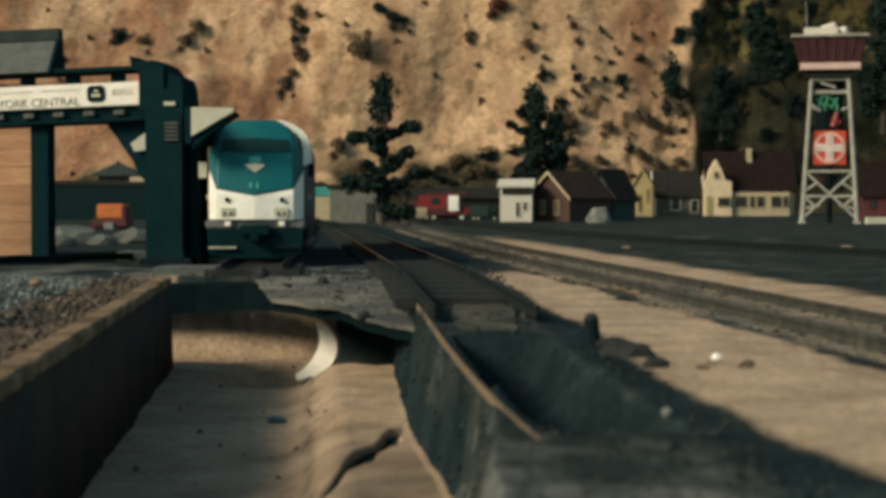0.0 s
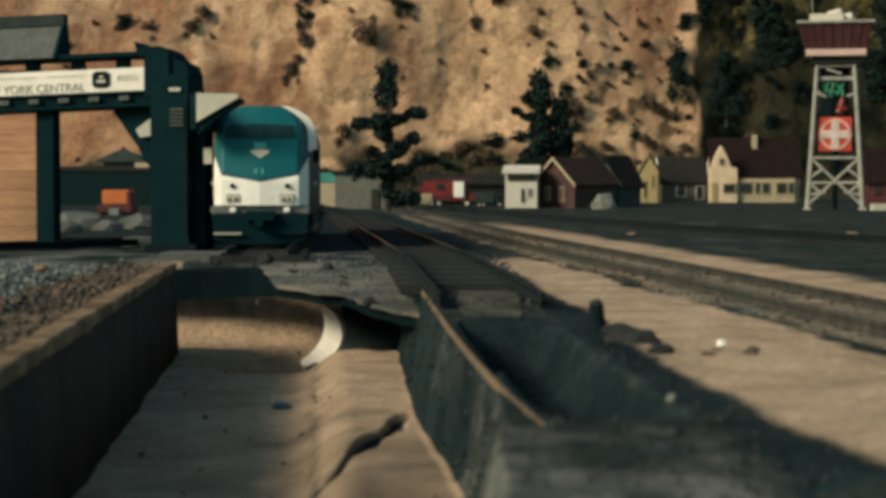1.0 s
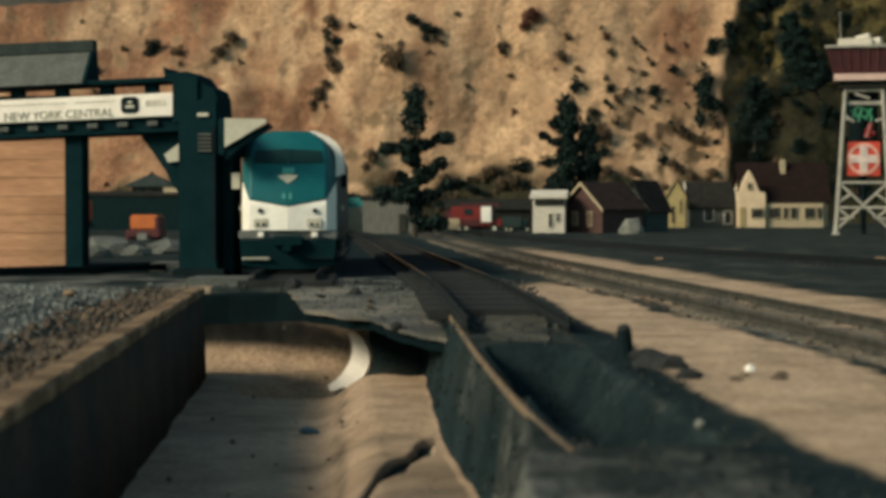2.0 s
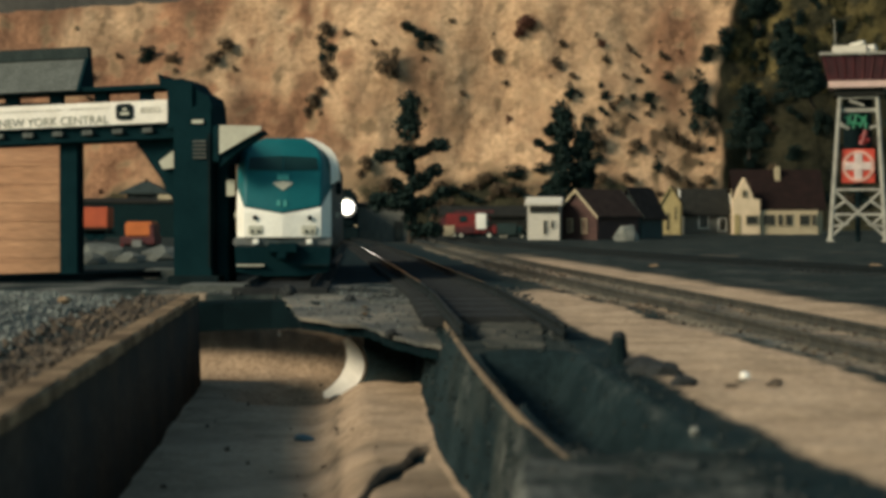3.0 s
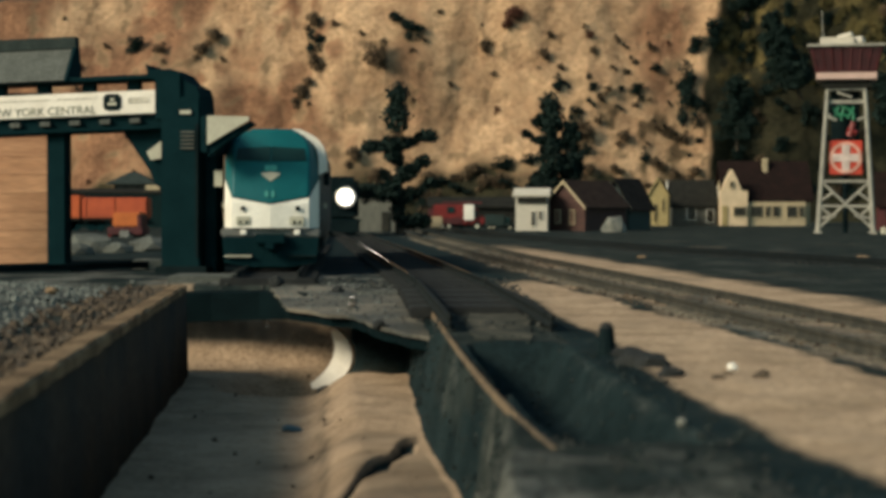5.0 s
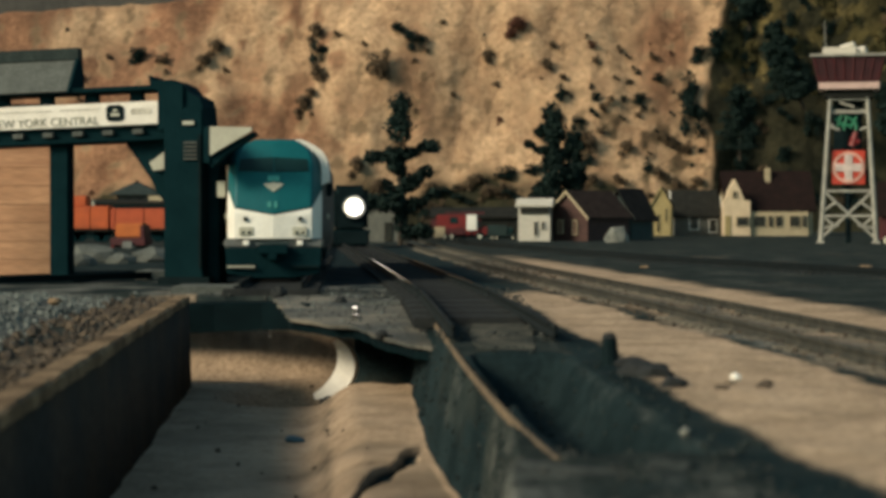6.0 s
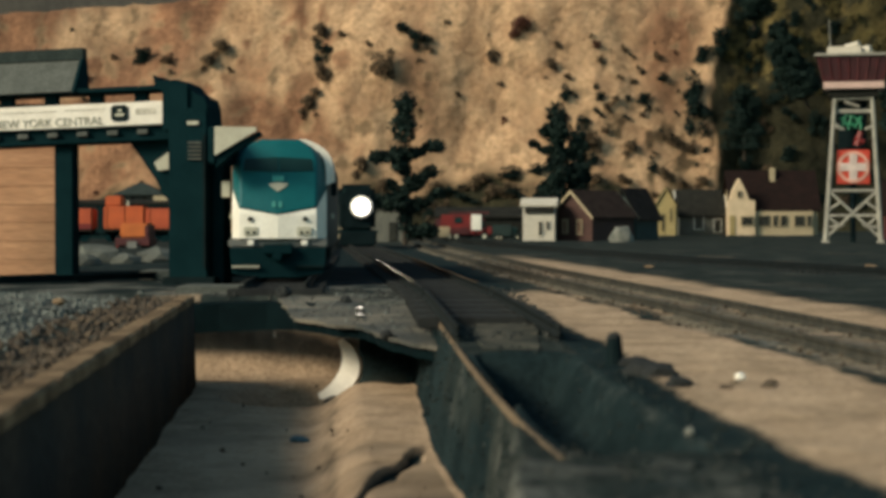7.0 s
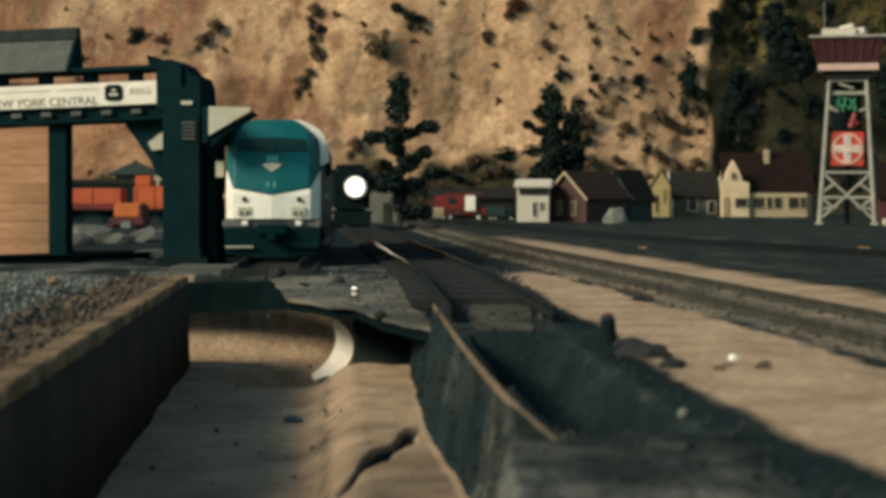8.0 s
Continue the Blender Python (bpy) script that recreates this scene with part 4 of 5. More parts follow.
gantry()


def plank_wall():
    t = thing("plank_building", "orange-brown plank wall of a wooden shed", "shed", pose(-0.3040, 1.30, 0, 0, 0, -4))
    n = 9
    for i in range(n):
        z0 = i * 0.0125
        part("plank", B(-0.10, 0.0268, 0.0, 0.004, z0 - 0.002, z0 + 0.0122, 0.0005), M_WOOD, t)
    part("back", B(-0.10, 0.018, 0.0042, 0.02, -0.001, n * 0.0125), M_WOOD, t)
    part("eaves_board", B(-0.10, 0.0272, -0.004, 0.022, n * 0.0125, n * 0.0125 + 0.004), M_ROOFDARK, t)


plank_wall()


# ---- passenger locomotive ----
def passenger_loco():
    t = thing("passenger_locomotive", "teal and cream passenger locomotive standing on the track", "locomotive", pose(-0.1082, 1.10, 0.006, 0, 0, 3.1))
    L = 0.42

    def half(zz):
        if zz < 0.058:
            return 0.0295
        f = min(1.0, (zz - 0.058) / 0.0215)
        return 0.0295 * (1 - f ** 4.0 * 0.50)

    def front(u, zz):
        x = u * half(zz) * 0.935
        lean = 0.0 if zz < 0.036 else 0.30 * (zz - 0.036) + (4.5 * (zz - 0.036) ** 2)
        chamfer = 0.020 * max(0.0, abs(u) - 0.80) / 0.20
        return Vector((x, lean + 0.10 * (abs(x) if zz < 0.0395 else math.sqrt(x * x + 0.00002)) + chamfer, zz))

    def skin(lo, hi, rows, cols=24):
        bm = bmesh.new()
        g = [[bm.verts.new(front(-1 + 2 * i / cols, lo(-1 + 2 * i / cols) + (hi(-1 + 2 * i / cols) - lo(-1 + 2 * i / cols)) * j / rows)) for i in range(cols + 1)] for j in range(rows + 1)]
        for j in range(rows):
            for i in range(cols):
                bm.faces.new((g[j][i], g[j][i + 1], g[j + 1][i + 1], g[j + 1][i]))
        back = bmesh.ops.extrude_face_region(bm, geom=bm.faces[:])
        bmesh.ops.translate(bm, vec=(0, 0.004, 0), verts=[v for v in back["geom"] if isinstance(v, bmesh.types.BMVert)])
        bmesh.ops.recalc_face_normals(bm, faces=bm.faces[:])
        return bm

    split = lambda u: 0.0352 + 0.0040 * min(1.0, abs(u) / 0.8) + 0.0110 * max(0.0, abs(u) - 0.8) / 0.2
    part("nose_panel", skin(lambda u: 0.0218, split, 6, 40), M_WHITE, t, "cream white nose panel")
    cabf = part("cab_front", skin(split, lambda u: 0.0795, 20, 40), M_TEAL, t, "teal cab front", True)
    # body shell behind the face
    bm = bmesh.new()
    zs = [0.016, 0.03, 0.045, 0.058, 0.062, 0.066, 0.070, 0.0735, 0.0765, 0.0785, 0.0795]
    loop = [(-half(v), v) for v in zs] + [(half(v), v) for v in reversed(zs)]
    rings = []
    for y in (None, 0.055, 0.2, L):
        ring = []
        for xx, v in loop:
            yy = front(1, v).y + 0.002 if y is None else y
            ring.append(bm.verts.new((xx * (0.935 if y is None else 1.0), yy, v)))
        rings.append(ring)
    for a, b in zip(rings, rings[1:]):
        for i in range(len(loop)):
            j = (i + 1) % len(loop)
            bm.faces.new((a[i], a[j], b[j], b[i]))
    bm.faces.new(rings[-1])
    bmesh.ops.recalc_face_normals(bm, faces=bm.faces[:])
    part("body", bm, M_SILVER, t, "silver body sides", True)
    # the cream shoulder of the roof stands out behind the cab
    bm = bmesh.new()
    band = [0.0545, 0.058, 0.062, 0.066, 0.070, 0.0735, 0.0765, 0.0785, 0.0795]
    rings = []
    for y in (0.028, 0.13):
        for grow, lift in ((0.92, -0.002), (1.055, 0.0002)):
            rings.append([bm.verts.new((half(v) * grow, y, v + lift)) for v in band] + [bm.verts.new((half(0.0795) * grow * f, y, 0.0795 + lift + 0.0006 * (1 - f))) for f in (0.75,)])
    n = len(rings[0])
    for p, q in ((0, 1), (1, 3), (3, 2), (2, 0)):
        for i in range(n - 1):
            bm.faces.new((rings[p][i], rings[p][i + 1], rings[q][i + 1], rings[q][i]))
    for i in (0, n - 1):
        bm.faces.new((rings[0][i], rings[1][i], rings[3][i], rings[2][i]))
    bmesh.ops.recalc_face_normals(bm, faces=bm.faces[:])
    part("roof_shoulder", bm, M_WHITE, t, "cream white roof shoulder")
    # windscreen
    for s in (-1, 1):
        bm = bmesh.new()
        lo, hi = 0.0602, 0.0690
        pts = []
        for u, v in ((0.012, lo), (0.74, lo + 0.0006), (0.72, hi - 0.001), (0.012, hi)):
            p = front(s * u, v)
            pts.append(p + Vector((0, -0.0006, 0)))
        f1 = [bm.verts.new(p) for p in pts]
        f2 = [bm.verts.new(p + Vector((0, 0.003, 0))) for p in pts]
        bm.faces.new(f1)
        bm.faces.new(f2[::-1])
        for i in range(4):
            bm.faces.new((f1[i], f2[i], f2[(i + 1) % 4], f1[(i + 1) % 4]))
        bmesh.ops.recalc_face_normals(bm, faces=bm.faces[:])
        part("windscreen", bm, M_GLASS, cabf)
    # emblem and number plates as plain shapes
    def decal(name, outline, material, label=""):
        bm = bmesh.new()
        f1 = [bm.verts.new(front(u / half(v), v) + Vector((0, -0.0007, 0))) for u, v in outline]
        f2 = [bm.verts.new(front(u / half(v), v) + Vector((0, 0.001, 0))) for u, v in outline]
        bm.faces.new(f1)
        bm.faces.new(f2[::-1])
        n = len(f1)
        for i in range(n):
            bm.faces.new((f1[i], f2[i], f2[(i + 1) % n], f1[(i + 1) % n]))
        bmesh.ops.recalc_face_normals(bm, faces=bm.faces[:])
        part(name, bm, material, cabf, label)
    decal("emblem", [(-0.0063, 0.0533), (-0.004, 0.0513), (0.0, 0.0488), (0.004, 0.0513), (0.0063, 0.0533), (0.0, 0.0541)], M_PALE, "pale arrow-shaped emblem")
    decal("number_plate", [(-0.0036, 0.0548), (0.0036, 0.0548), (0.0036, 0.0580), (-0.0036, 0.0580)], M_AQUA)
    decal("number_bar", [(-0.0034, 0.0400), (-0.0012, 0.0398), (-0.0012, 0.0430), (-0.0034, 0.0432)], M_AQUA)
    decal("number_bar", [(0.0006, 0.0396), (0.0026, 0.0396), (0.0026, 0.0432), (0.0006, 0.0432)], M_AQUA)
    # lamps
    for s in (-1, 1):
        for u, v, r, mt in ((0.0168, 0.0330, 0.0014, M_BLACK), (0.0182, 0.0252, 0.0009, M_BLACK), (0.0146, 0.0252, 0.0009, M_BLACK)):
            p = front(s * u / half(v), v)
            bm = bmesh.new()
            rod(bm, p + Vector((0, -0.0012, 0)), p + Vector((0, 0.004, 0)), r, r, 14)
            part("headlight", bm, mt, t)
        p = front(s * 0.0163 / 0.0295, 0.0252)
        part("lamp_bezel", B(p.x - 0.0042, p.x + 0.0042, p.y - 0.0009, p.y + 0.003, 0.0234, 0.0285, 0.0004), M_PALE, t)
        p = front(s * 0.0165 / 0.0295, 0.0207)
        part("step_lamp", B(p.x - 0.0018, p.x + 0.0018, p.y - 0.0014, p.y + 0.003, 0.0178, 0.0208, 0.0004), M_WHITE, t)
        part("mirror", B(s * 0.0300, s * 0.0335, 0.030, 0.033, 0.0465, 0.0545, 0.0006), M_PALE if s < 0 else M_BLACK, t)
        # A pale block stands in for a glint on the body side.
        part("side_glint", B(s * 0.0305 - 0.0012, s * 0.0305 + 0.0012, 0.06, 0.064, 0.033, 0.0362, 0.0004), M_PALE, t)
    part("skirt", B(-0.0285, 0.0285, 0.004, 0.03, 0.0165, 0.0218, 0.001), M_SKIRT, t)
    part("coupler_pocket", B(-0.009, 0.009, -0.004, 0.02, 0.0125, 0.0185, 0.001), M_STEEL, t)
    bm = bmesh.new()
    prism(bm, [(-0.0275, 0.0165), (0.0275, 0.0165), (0.0265, 0.002), (0.012, -0.0005), (-0.012, -0.0005), (-0.0265, 0.002)], "y", 0.001, 0.012)
    pilot = part("pilot", bm, M_STEEL, t)
    part("pilot_step", B(-0.0262, -0.0105, -0.002, 0.004, 0.0052, 0.0062), M_PALE, pilot)
    part("pilot_step", B(0.0105, 0.0262, -0.002, 0.004, 0.0052, 0.0062), M_BLACK, pilot)
    part("coupler", B(-0.003, 0.003, -0.009, 0.004, 0.009, 0.0135, 0.001), M_STEEL, pilot)
    for y in (0.06, 0.10, 0.30, 0.34):
        for s in (-1, 1):
            bm = bmesh.new()
            rod(bm, (s * 0.0135, y, 0.0098), (s * 0.0195, y, 0.0098), 0.0098, 0.0098, 20)
            part("wheel", bm, M_BLACK, t)
    part("truck_frame", B(-0.026, 0.026, 0.045, 0.12, 0.008, 0.0165), M_BLACK, t)
    part("fuel_tank", B(-0.027, 0.027, 0.15, 0.27, 0.004, 0.0165, 0.003), M_BLACK, t)
    part("truck_frame", B(-0.026, 0.026, 0.285, 0.36, 0.008, 0.0165), M_BLACK, t)
    return t


passenger_loco()


# ---- the town ----
def gable_house(name, label, x, y, z, turn, w, dp, eave, ridge, wall_mat, roof_mat, windows, trim=M_CREAM, chimney=None, over=0.006, gable_windows=(), pane=M_PANE, board=None):
    """Ridge along local x; the front faces -y. windows: (x, z, w, h) on the front; gable_windows: (side, y, z, w, h)."""
    t = thing(name, label, "house", pose(x, y, z, 0, 0, turn), "houses of the model town")
    bm = bmesh.new()
    prism(bm, [(0, -0.003), (0, eave), (dp / 2, ridge - 0.002), (dp, eave), (dp, -0.003)], "x", -w / 2, w / 2)
    wall = part("wall", bm, wall_mat, t)
    bm = bmesh.new()
    th = 0.004
    slope = (ridge - eave) / (dp / 2)
    prism(bm, [(-over, eave - over * slope), (dp / 2, ridge), (dp + over, eave - over * slope), (dp + over, eave - over * slope + th), (dp / 2, ridge + th), (-over, eave - over * slope + th)],
          "x", -w / 2 - over, w / 2 + over)
    roof = part("roof", bm, roof_mat, t)
    for s in (-1, 1):
        bm = bmesh.new()
        prism(bm, [(-over, eave - over * slope - 0.001), (dp / 2, ridge - 0.001), (dp + over, eave - over * slope - 0.001), (dp + over, eave - over * slope + th * 0.9), (dp / 2, ridge + th * 0.9), (-over, eave - over * slope + th * 0.9)],
              "x", s * (w / 2 + over), s * (w / 2 + over + 0.0015))
        part("barge_board", bm, board or trim, roof)
    for wx, wz, ww, wh in windows:
        win = part("window", B(wx - ww / 2, wx + ww / 2, -0.0018, 0.002, wz, wz + wh, 0.0003), trim, wall)
        part("pane", B(wx - ww / 2 + 0.0018, wx + ww / 2 - 0.0018, -0.0022, 0.0, wz + 0.0018, wz + wh - 0.0018), pane, win)
    for s, wy, wz, ww, wh in gable_windows:
        win = part("window", B(s * w / 2 - 0.0018, s * w / 2 + 0.0018, wy - ww / 2, wy + ww / 2, wz, wz + wh, 0.0003), trim, wall)
        part("pane", B(s * w / 2 - 0.0022, s * w / 2 + 0.0022, wy - ww / 2 + 0.0018, wy + ww / 2 - 0.0018, wz + 0.0018, wz + wh - 0.0018), pane, win)
    if chimney:
        cx, cy, cw, ch = chimney
        ch_ob = part("chimney", B(cx - cw / 2, cx + cw / 2, cy - cw / 2, cy + cw / 2, eave, ch, 0.0008), trim, roof)
    return t


gable_house("red_house", "brown-red house with a cream trimmed gable", 0.2487, 3.246, 0, 50, 0.12, 0.082, 0.0417, 0.0815, M_BRICKRED, M_ROOFRED,
            [], gable_windows=((-1, 0.026, 0.010, 0.012, 0.026), (-1, 0.056, 0.012, 0.012, 0.024)), pane=M_CURTAIN)
annex = gable_house("white_annex", "small white clapboard annex with a pale roof", 0.1204, 3.19, 0, -6, 0.0528, 0.06, 0.0584, 0.0678, M_DULLWHITE, M_DULLWHITE,
            [(0.003, 0.008, 0.009, 0.026), (0.015, 0.018, 0.008, 0.016)], trim=M_DULLWHITE, over=0.003)
# Recess shade below the eaves, drawn as a dark band on the wall.
part("porch_shade", B(-0.0225, 0.0255, -0.0032, 0.001, 0.0462, 0.0566, 0.0004), M_ROOFDARK, annex, "dark band painted as the shade of a recess")
gable_house("dark_barn", "dark weathered barn with a black gable", 0.321, 3.40, 0, 62, 0.10, 0.05, 0.0427, 0.0874, M_DARKGREEN, M_ROOFRED,
            [], trim=M_ROOFDARK, gable_windows=((-1, 0.025, 0.014, 0.014, 0.014),))
dy = 4.2
gable_house("grey_cottage", "grey cottage with a dark roof and a white window", 0.5145, dy, 0, 0, 0.0965, 0.09, 0.0458, 0.0965, M_GREYWALL, M_ROOFDARK,
            [(-0.0062, 0.012, 0.022, 0.030), (0.0346, 0.006, 0.018, 0.030)], trim=M_WHITE)
gable_house("yellow_cottage", "narrow yellow cottage with a steep gable", 0.4485, 4.10, 0, 80, 0.07, 0.0416, 0.066, 0.1002, M_YELLOW, M_ROOFDARK,
            [], trim=M_YELLOW, over=0.003, gable_windows=((-1, 0.026, 0.008, 0.008, 0.040), (-1, 0.010, 0.03, 0.006, 0.03)))
gable_house("yellow_shed", "small pale yellow shed beside the cottage", 0.4267, 4.14, 0, 0, 0.0161, 0.05, 0.0643, 0.0792, M_YELLOW, M_ROOFDARK, [], trim=M_CREAM, over=0.002)


def cream_house():
    t = gable_house("cream_house", "cream house with a steep brown roof and a long glazed porch", 0.6627, 4.13, 0, 0, 0.1833, 0.13, 0.0587, 0.1369, M_CREAM, M_MAROONROOF,
                    [], trim=M_CREAM, chimney=(0.0024, 0.05, 0.0115, 0.1466), board=M_MAROONROOF)
    k = 0.0012
    # front bay with its pointed gable
    bm = bmesh.new()
    prism(bm, [(-87 * k, -0.003), (-39 * k, -0.003), (-39 * k, 62 * k), (-50 * k, 64 * k), (-57 * k, 82 * k), (-67 * k, 101 * k), (-77 * k, 82 * k), (-83 * k, 64 * k), (-87 * k, 62 * k)], "y", -0.030, -0.002)
    bay = part("bay", bm, M_BAY, t, "cream gabled front bay")
    for wx, wz, ww, wh in ((-53, 17, 24, 18), (-67, 67, 9, 13)):
        w = part("window", B((wx - ww / 2) * k, (wx + ww / 2) * k, -0.0325, -0.029, wz * k, (wz + wh) * k, 0.0004), M_CREAM, bay)
        part("pane", B((wx - ww / 2 + 2) * k, (wx + ww / 2 - 2) * k, -0.033, -0.030, (wz + 2) * k, (wz + wh - 2) * k), M_PANE, w)
    part("door", B(-84 * k, -74 * k, -0.0318, -0.029, 0, 36 * k, 0.0004), M_YELLOW, bay, "yellow door")
    porch = part("porch", B(-38 * k, 66 * k, -0.020, -0.001, -0.002, 43 * k, 0.0005), M_CREAM, t, "long cream porch")
    for wx, ww in ((-22, 22), (-2, 10), (13, 14), (41, 20), (58, 10)):
        w = part("window", B((wx - ww / 2) * k, (wx + ww / 2) * k, -0.0222, -0.019, 15 * k, 37 * k, 0.0004), M_CREAM, porch)
        part("pane", B((wx - ww / 2 + 1.5) * k, (wx + ww / 2 - 1.5) * k, -0.0228, -0.020, 17 * k, 35 * k), M_PANE, w)


M_BAY = mat("bright_cream_siding", (0.60, 0.45, 0.29), (0.50, 0.37, 0.235), 0.75, grain=0.07)
M_MAROONROOF = mat("maroon_shingle", (0.020, 0.011, 0.0095), (0.012, 0.008, 0.007), 0.9, scale=80, spec=0.04)
cream_house()


def control_tower():
    d = 2.95
    k = d / 3395.9
    t = thing("control_tower", "white lattice tower with a maroon lookout cab and round sign", "tower", pose(0.5933, d, 0, 0, 0, -11))
    def leg(s, f, z):
        w = (48 - 16 * z / (258 * k)) * k
        return Vector((s * w, (f * 0.6 + 0.6) * w, z))
    top = 258 * k
    for s in (-1, 1):
        for f in (-1, 1):
            bm = bmesh.new()
            rod(bm, leg(s, f, -0.002), leg(s, f, top), 0.0038 if f < 0 else 0.0028, 0.0031 if f < 0 else 0.0026, 6)
            part("leg", bm, M_TOWER if f < 0 else M_STONE, t)
            part("footing", B(leg(s, f, 0).x - 0.006, leg(s, f, 0).x + 0.006, leg(s, f, 0).y - 0.006, leg(s, f, 0).y + 0.006, -0.002, 0.003, 0.0006), M_TOWER, t)
    for f in (-1,):
        for (s0, z0), (s1, z1) in (((-1, 8), (1, 92)), ((1, 8), (-1, 92)), ((-1, 48), (1, 48)), ((-1, 92), (1, 92)), ((-1, 26), (-0.35, 32)), ((1, 26), (0.35, 32)), ((-0.45, 28), (-1, 48)), ((0.45, 28), (1, 48)), ((-0.5, 72), (-1, 56)), ((0.5, 72), (1, 56)),
                                   ((-1, 254), (1, 254)), ((-0.5, 249), (0.3, 240)), ((-1, 206), (-0.45, 200)), ((1, 206), (0.55, 200)), ((-1, 214), (-0.6, 201))):
            bm = bmesh.new()
            rod(bm, leg(s0, f, z0 * k), leg(s1, f, z1 * k), 0.0021 if f < 0 else 0.0015, None, 6)
            part("brace", bm, M_TOWER, t)
    bm = bmesh.new()
    rod(bm, (0, 0.02, -0.002), (0, 0.02, 120 * k), 0.0042, None, 10)
    part("centre_pipe", bm, M_BLACK, t)
    part("cross_plate", B(-34 * k, 34 * k, 0.004, 0.008, 229 * k, 236 * k, 0.001), M_TOWER, t)
    # round sign on its red board
    board = part("sign_board", B(-29 * k, 29 * k, 0.006, 0.010, 104 * k, 164 * k, 0.0008), M_SIGNRED, t, "red square sign board")
    def ring(r0, r1):
        bm = bmesh.new()
        n = 40
        vs = []
        for i in range(n):
            a = 6.28319 * i / n
            vs.append([bm.verts.new((r * math.cos(a), y, 134 * k + r * math.sin(a))) for r, y in ((r0, 0.0045), (r1, 0.0045), (r1, 0.0062), (r0, 0.0062))])
        for i in range(n):
            p, q = vs[i], vs[(i + 1) % n]
            for j in range(4):
                bm.faces.new((p[j], p[(j + 1) % 4], q[(j + 1) % 4], q[j]))
        bmesh.ops.recalc_face_normals(bm, faces=bm.faces[:])
        return bm
    part("ring", ring(22.5 * k, 28 * k), M_PINK, board)
    part("cross_bar", B(-7 * k, 7 * k, 0.0043, 0.0062, 111 * k, 157 * k, 0.0003), M_PALEPINK, board)
    part("cross_bar", B(-23 * k, 23 * k, 0.0040, 0.0062, 127 * k, 141 * k, 0.0003), M_PALEPINK, board)
    bm = bmesh.new()
    for (u0, v0), (u1, v1) in (((-20, 204), (-12, 227)), ((-12, 227), (2, 222)), ((2, 222), (13, 212)), ((13, 212), (13, 199)), ((-18, 212), (4, 208)), ((-8, 200), (-3, 226)), ((-22, 222), (-8, 206)), ((3, 203), (14, 224))):
        rod(bm, (u0 * k, 0.012, v0 * k), (u1 * k, 0.010, v1 * k), 0.0030, 0.0022, 6)
    part("green_frame", bm, M_GREEN, t, "tangled green metal frame")
    bm = bmesh.new()
    rod(bm, (6 * k, 0.012, 172 * k), (13 * k, 0.012, 197 * k), 0.0055, 0.004, 8)
    rod(bm, (2 * k, 0.012, 184 * k), (19 * k, 0.012, 178 * k), 0.005, 0.004, 8)
    part("red_bracket", bm, M_RED, t, "red bracket")
    part("back_panel", B(-26 * k, 24 * k, 0.03, 0.034, 164 * k, 256 * k), M_BLACK, t)
    # lookout cab: walls flare outwards to the top
    yc = 0.034
    bm = bmesh.new()
    lo = [(-53 * k, yc - 0.045), (53 * k, yc - 0.045), (53 * k, yc + 0.045), (-53 * k, yc + 0.045)]
    hi = [(-64 * k, yc - 0.053), (64 * k, yc - 0.053), (64 * k, yc + 0.053), (-64 * k, yc + 0.053)]
    a = [bm.verts.new((*p, 284 * k)) for p in lo]
    b = [bm.verts.new((*p, 328 * k)) for p in hi]
    bm.faces.new(a[::-1])
    bm.faces.new(b)
    for i in range(4):
        bm.faces.new((a[i], a[(i + 1) % 4], b[(i + 1) % 4], b[i]))
    cabin = part("cab", bm, M_MAROONCAB, t, "maroon lookout cab with flared walls")
    for i in range(8):
        u0 = -50 + 100 * i / 7
        bm = bmesh.new()
        rod(bm, (u0 * k, yc - 0.0456, 285 * k), (u0 * 1.2 * k, yc - 0.0536, 327 * k), 0.0012, None, 4)
        part("mullion", bm, M_MAROON, cabin)
    part("ledge", B(-52 * k, 53 * k, yc - 0.049, yc + 0.049, 271 * k, 283 * k, 0.0008), M_PINKLEDGE, cabin, "pale pink ledge")
    part("base_plate", B(-42 * k, 42 * k, yc - 0.04, yc + 0.04, 257 * k, 271 * k, 0.0008), M_ROOFDARK, t)
    part("roof", B(-68 * k, 68 * k, yc - 0.057, yc + 0.057, 328 * k, 333 * k, 0.0008), M_TOWER, cabin)
    part("roof_box", B(-46 * k, 14 * k, yc - 0.02, yc + 0.02, 333 * k, 348 * k, 0.001), M_DULLWHITE, cabin, "white box on the roof")
    bm = bmesh.new()
    rod(bm, (2 * k, yc, 334 * k), (30 * k, yc - 0.01, 344 * k), 0.012, 0.006, 12)
    rod(bm, (-10 * k, yc, 344 * k), (10 * k, yc - 0.01, 354 * k), 0.009, 0.004, 12)
    part("horn", bm, M_DULLWHITE, cabin)
    bm = bmesh.new()
    rod(bm, (-40 * k, yc, 334 * k), (-43 * k, yc, 398 * k), 0.0008, 0.0005, 5)
    part("aerial", bm, M_TOWER, cabin)


M_MAROONCAB = mat("maroon_cab", (0.05, 0.010, 0.012), (0.03, 0.007, 0.008), 0.6)
M_PINK = mat("pink_ring", (0.66, 0.33, 0.25), None, 0.5)
M_PALEPINK = mat("pale_pink_cross", (0.62, 0.48, 0.42), None, 0.5, grain=0.07)
M_PINKLEDGE = mat("pink_ledge", (0.55, 0.36, 0.30), (0.45, 0.3, 0.25), 0.5)
control_tower()


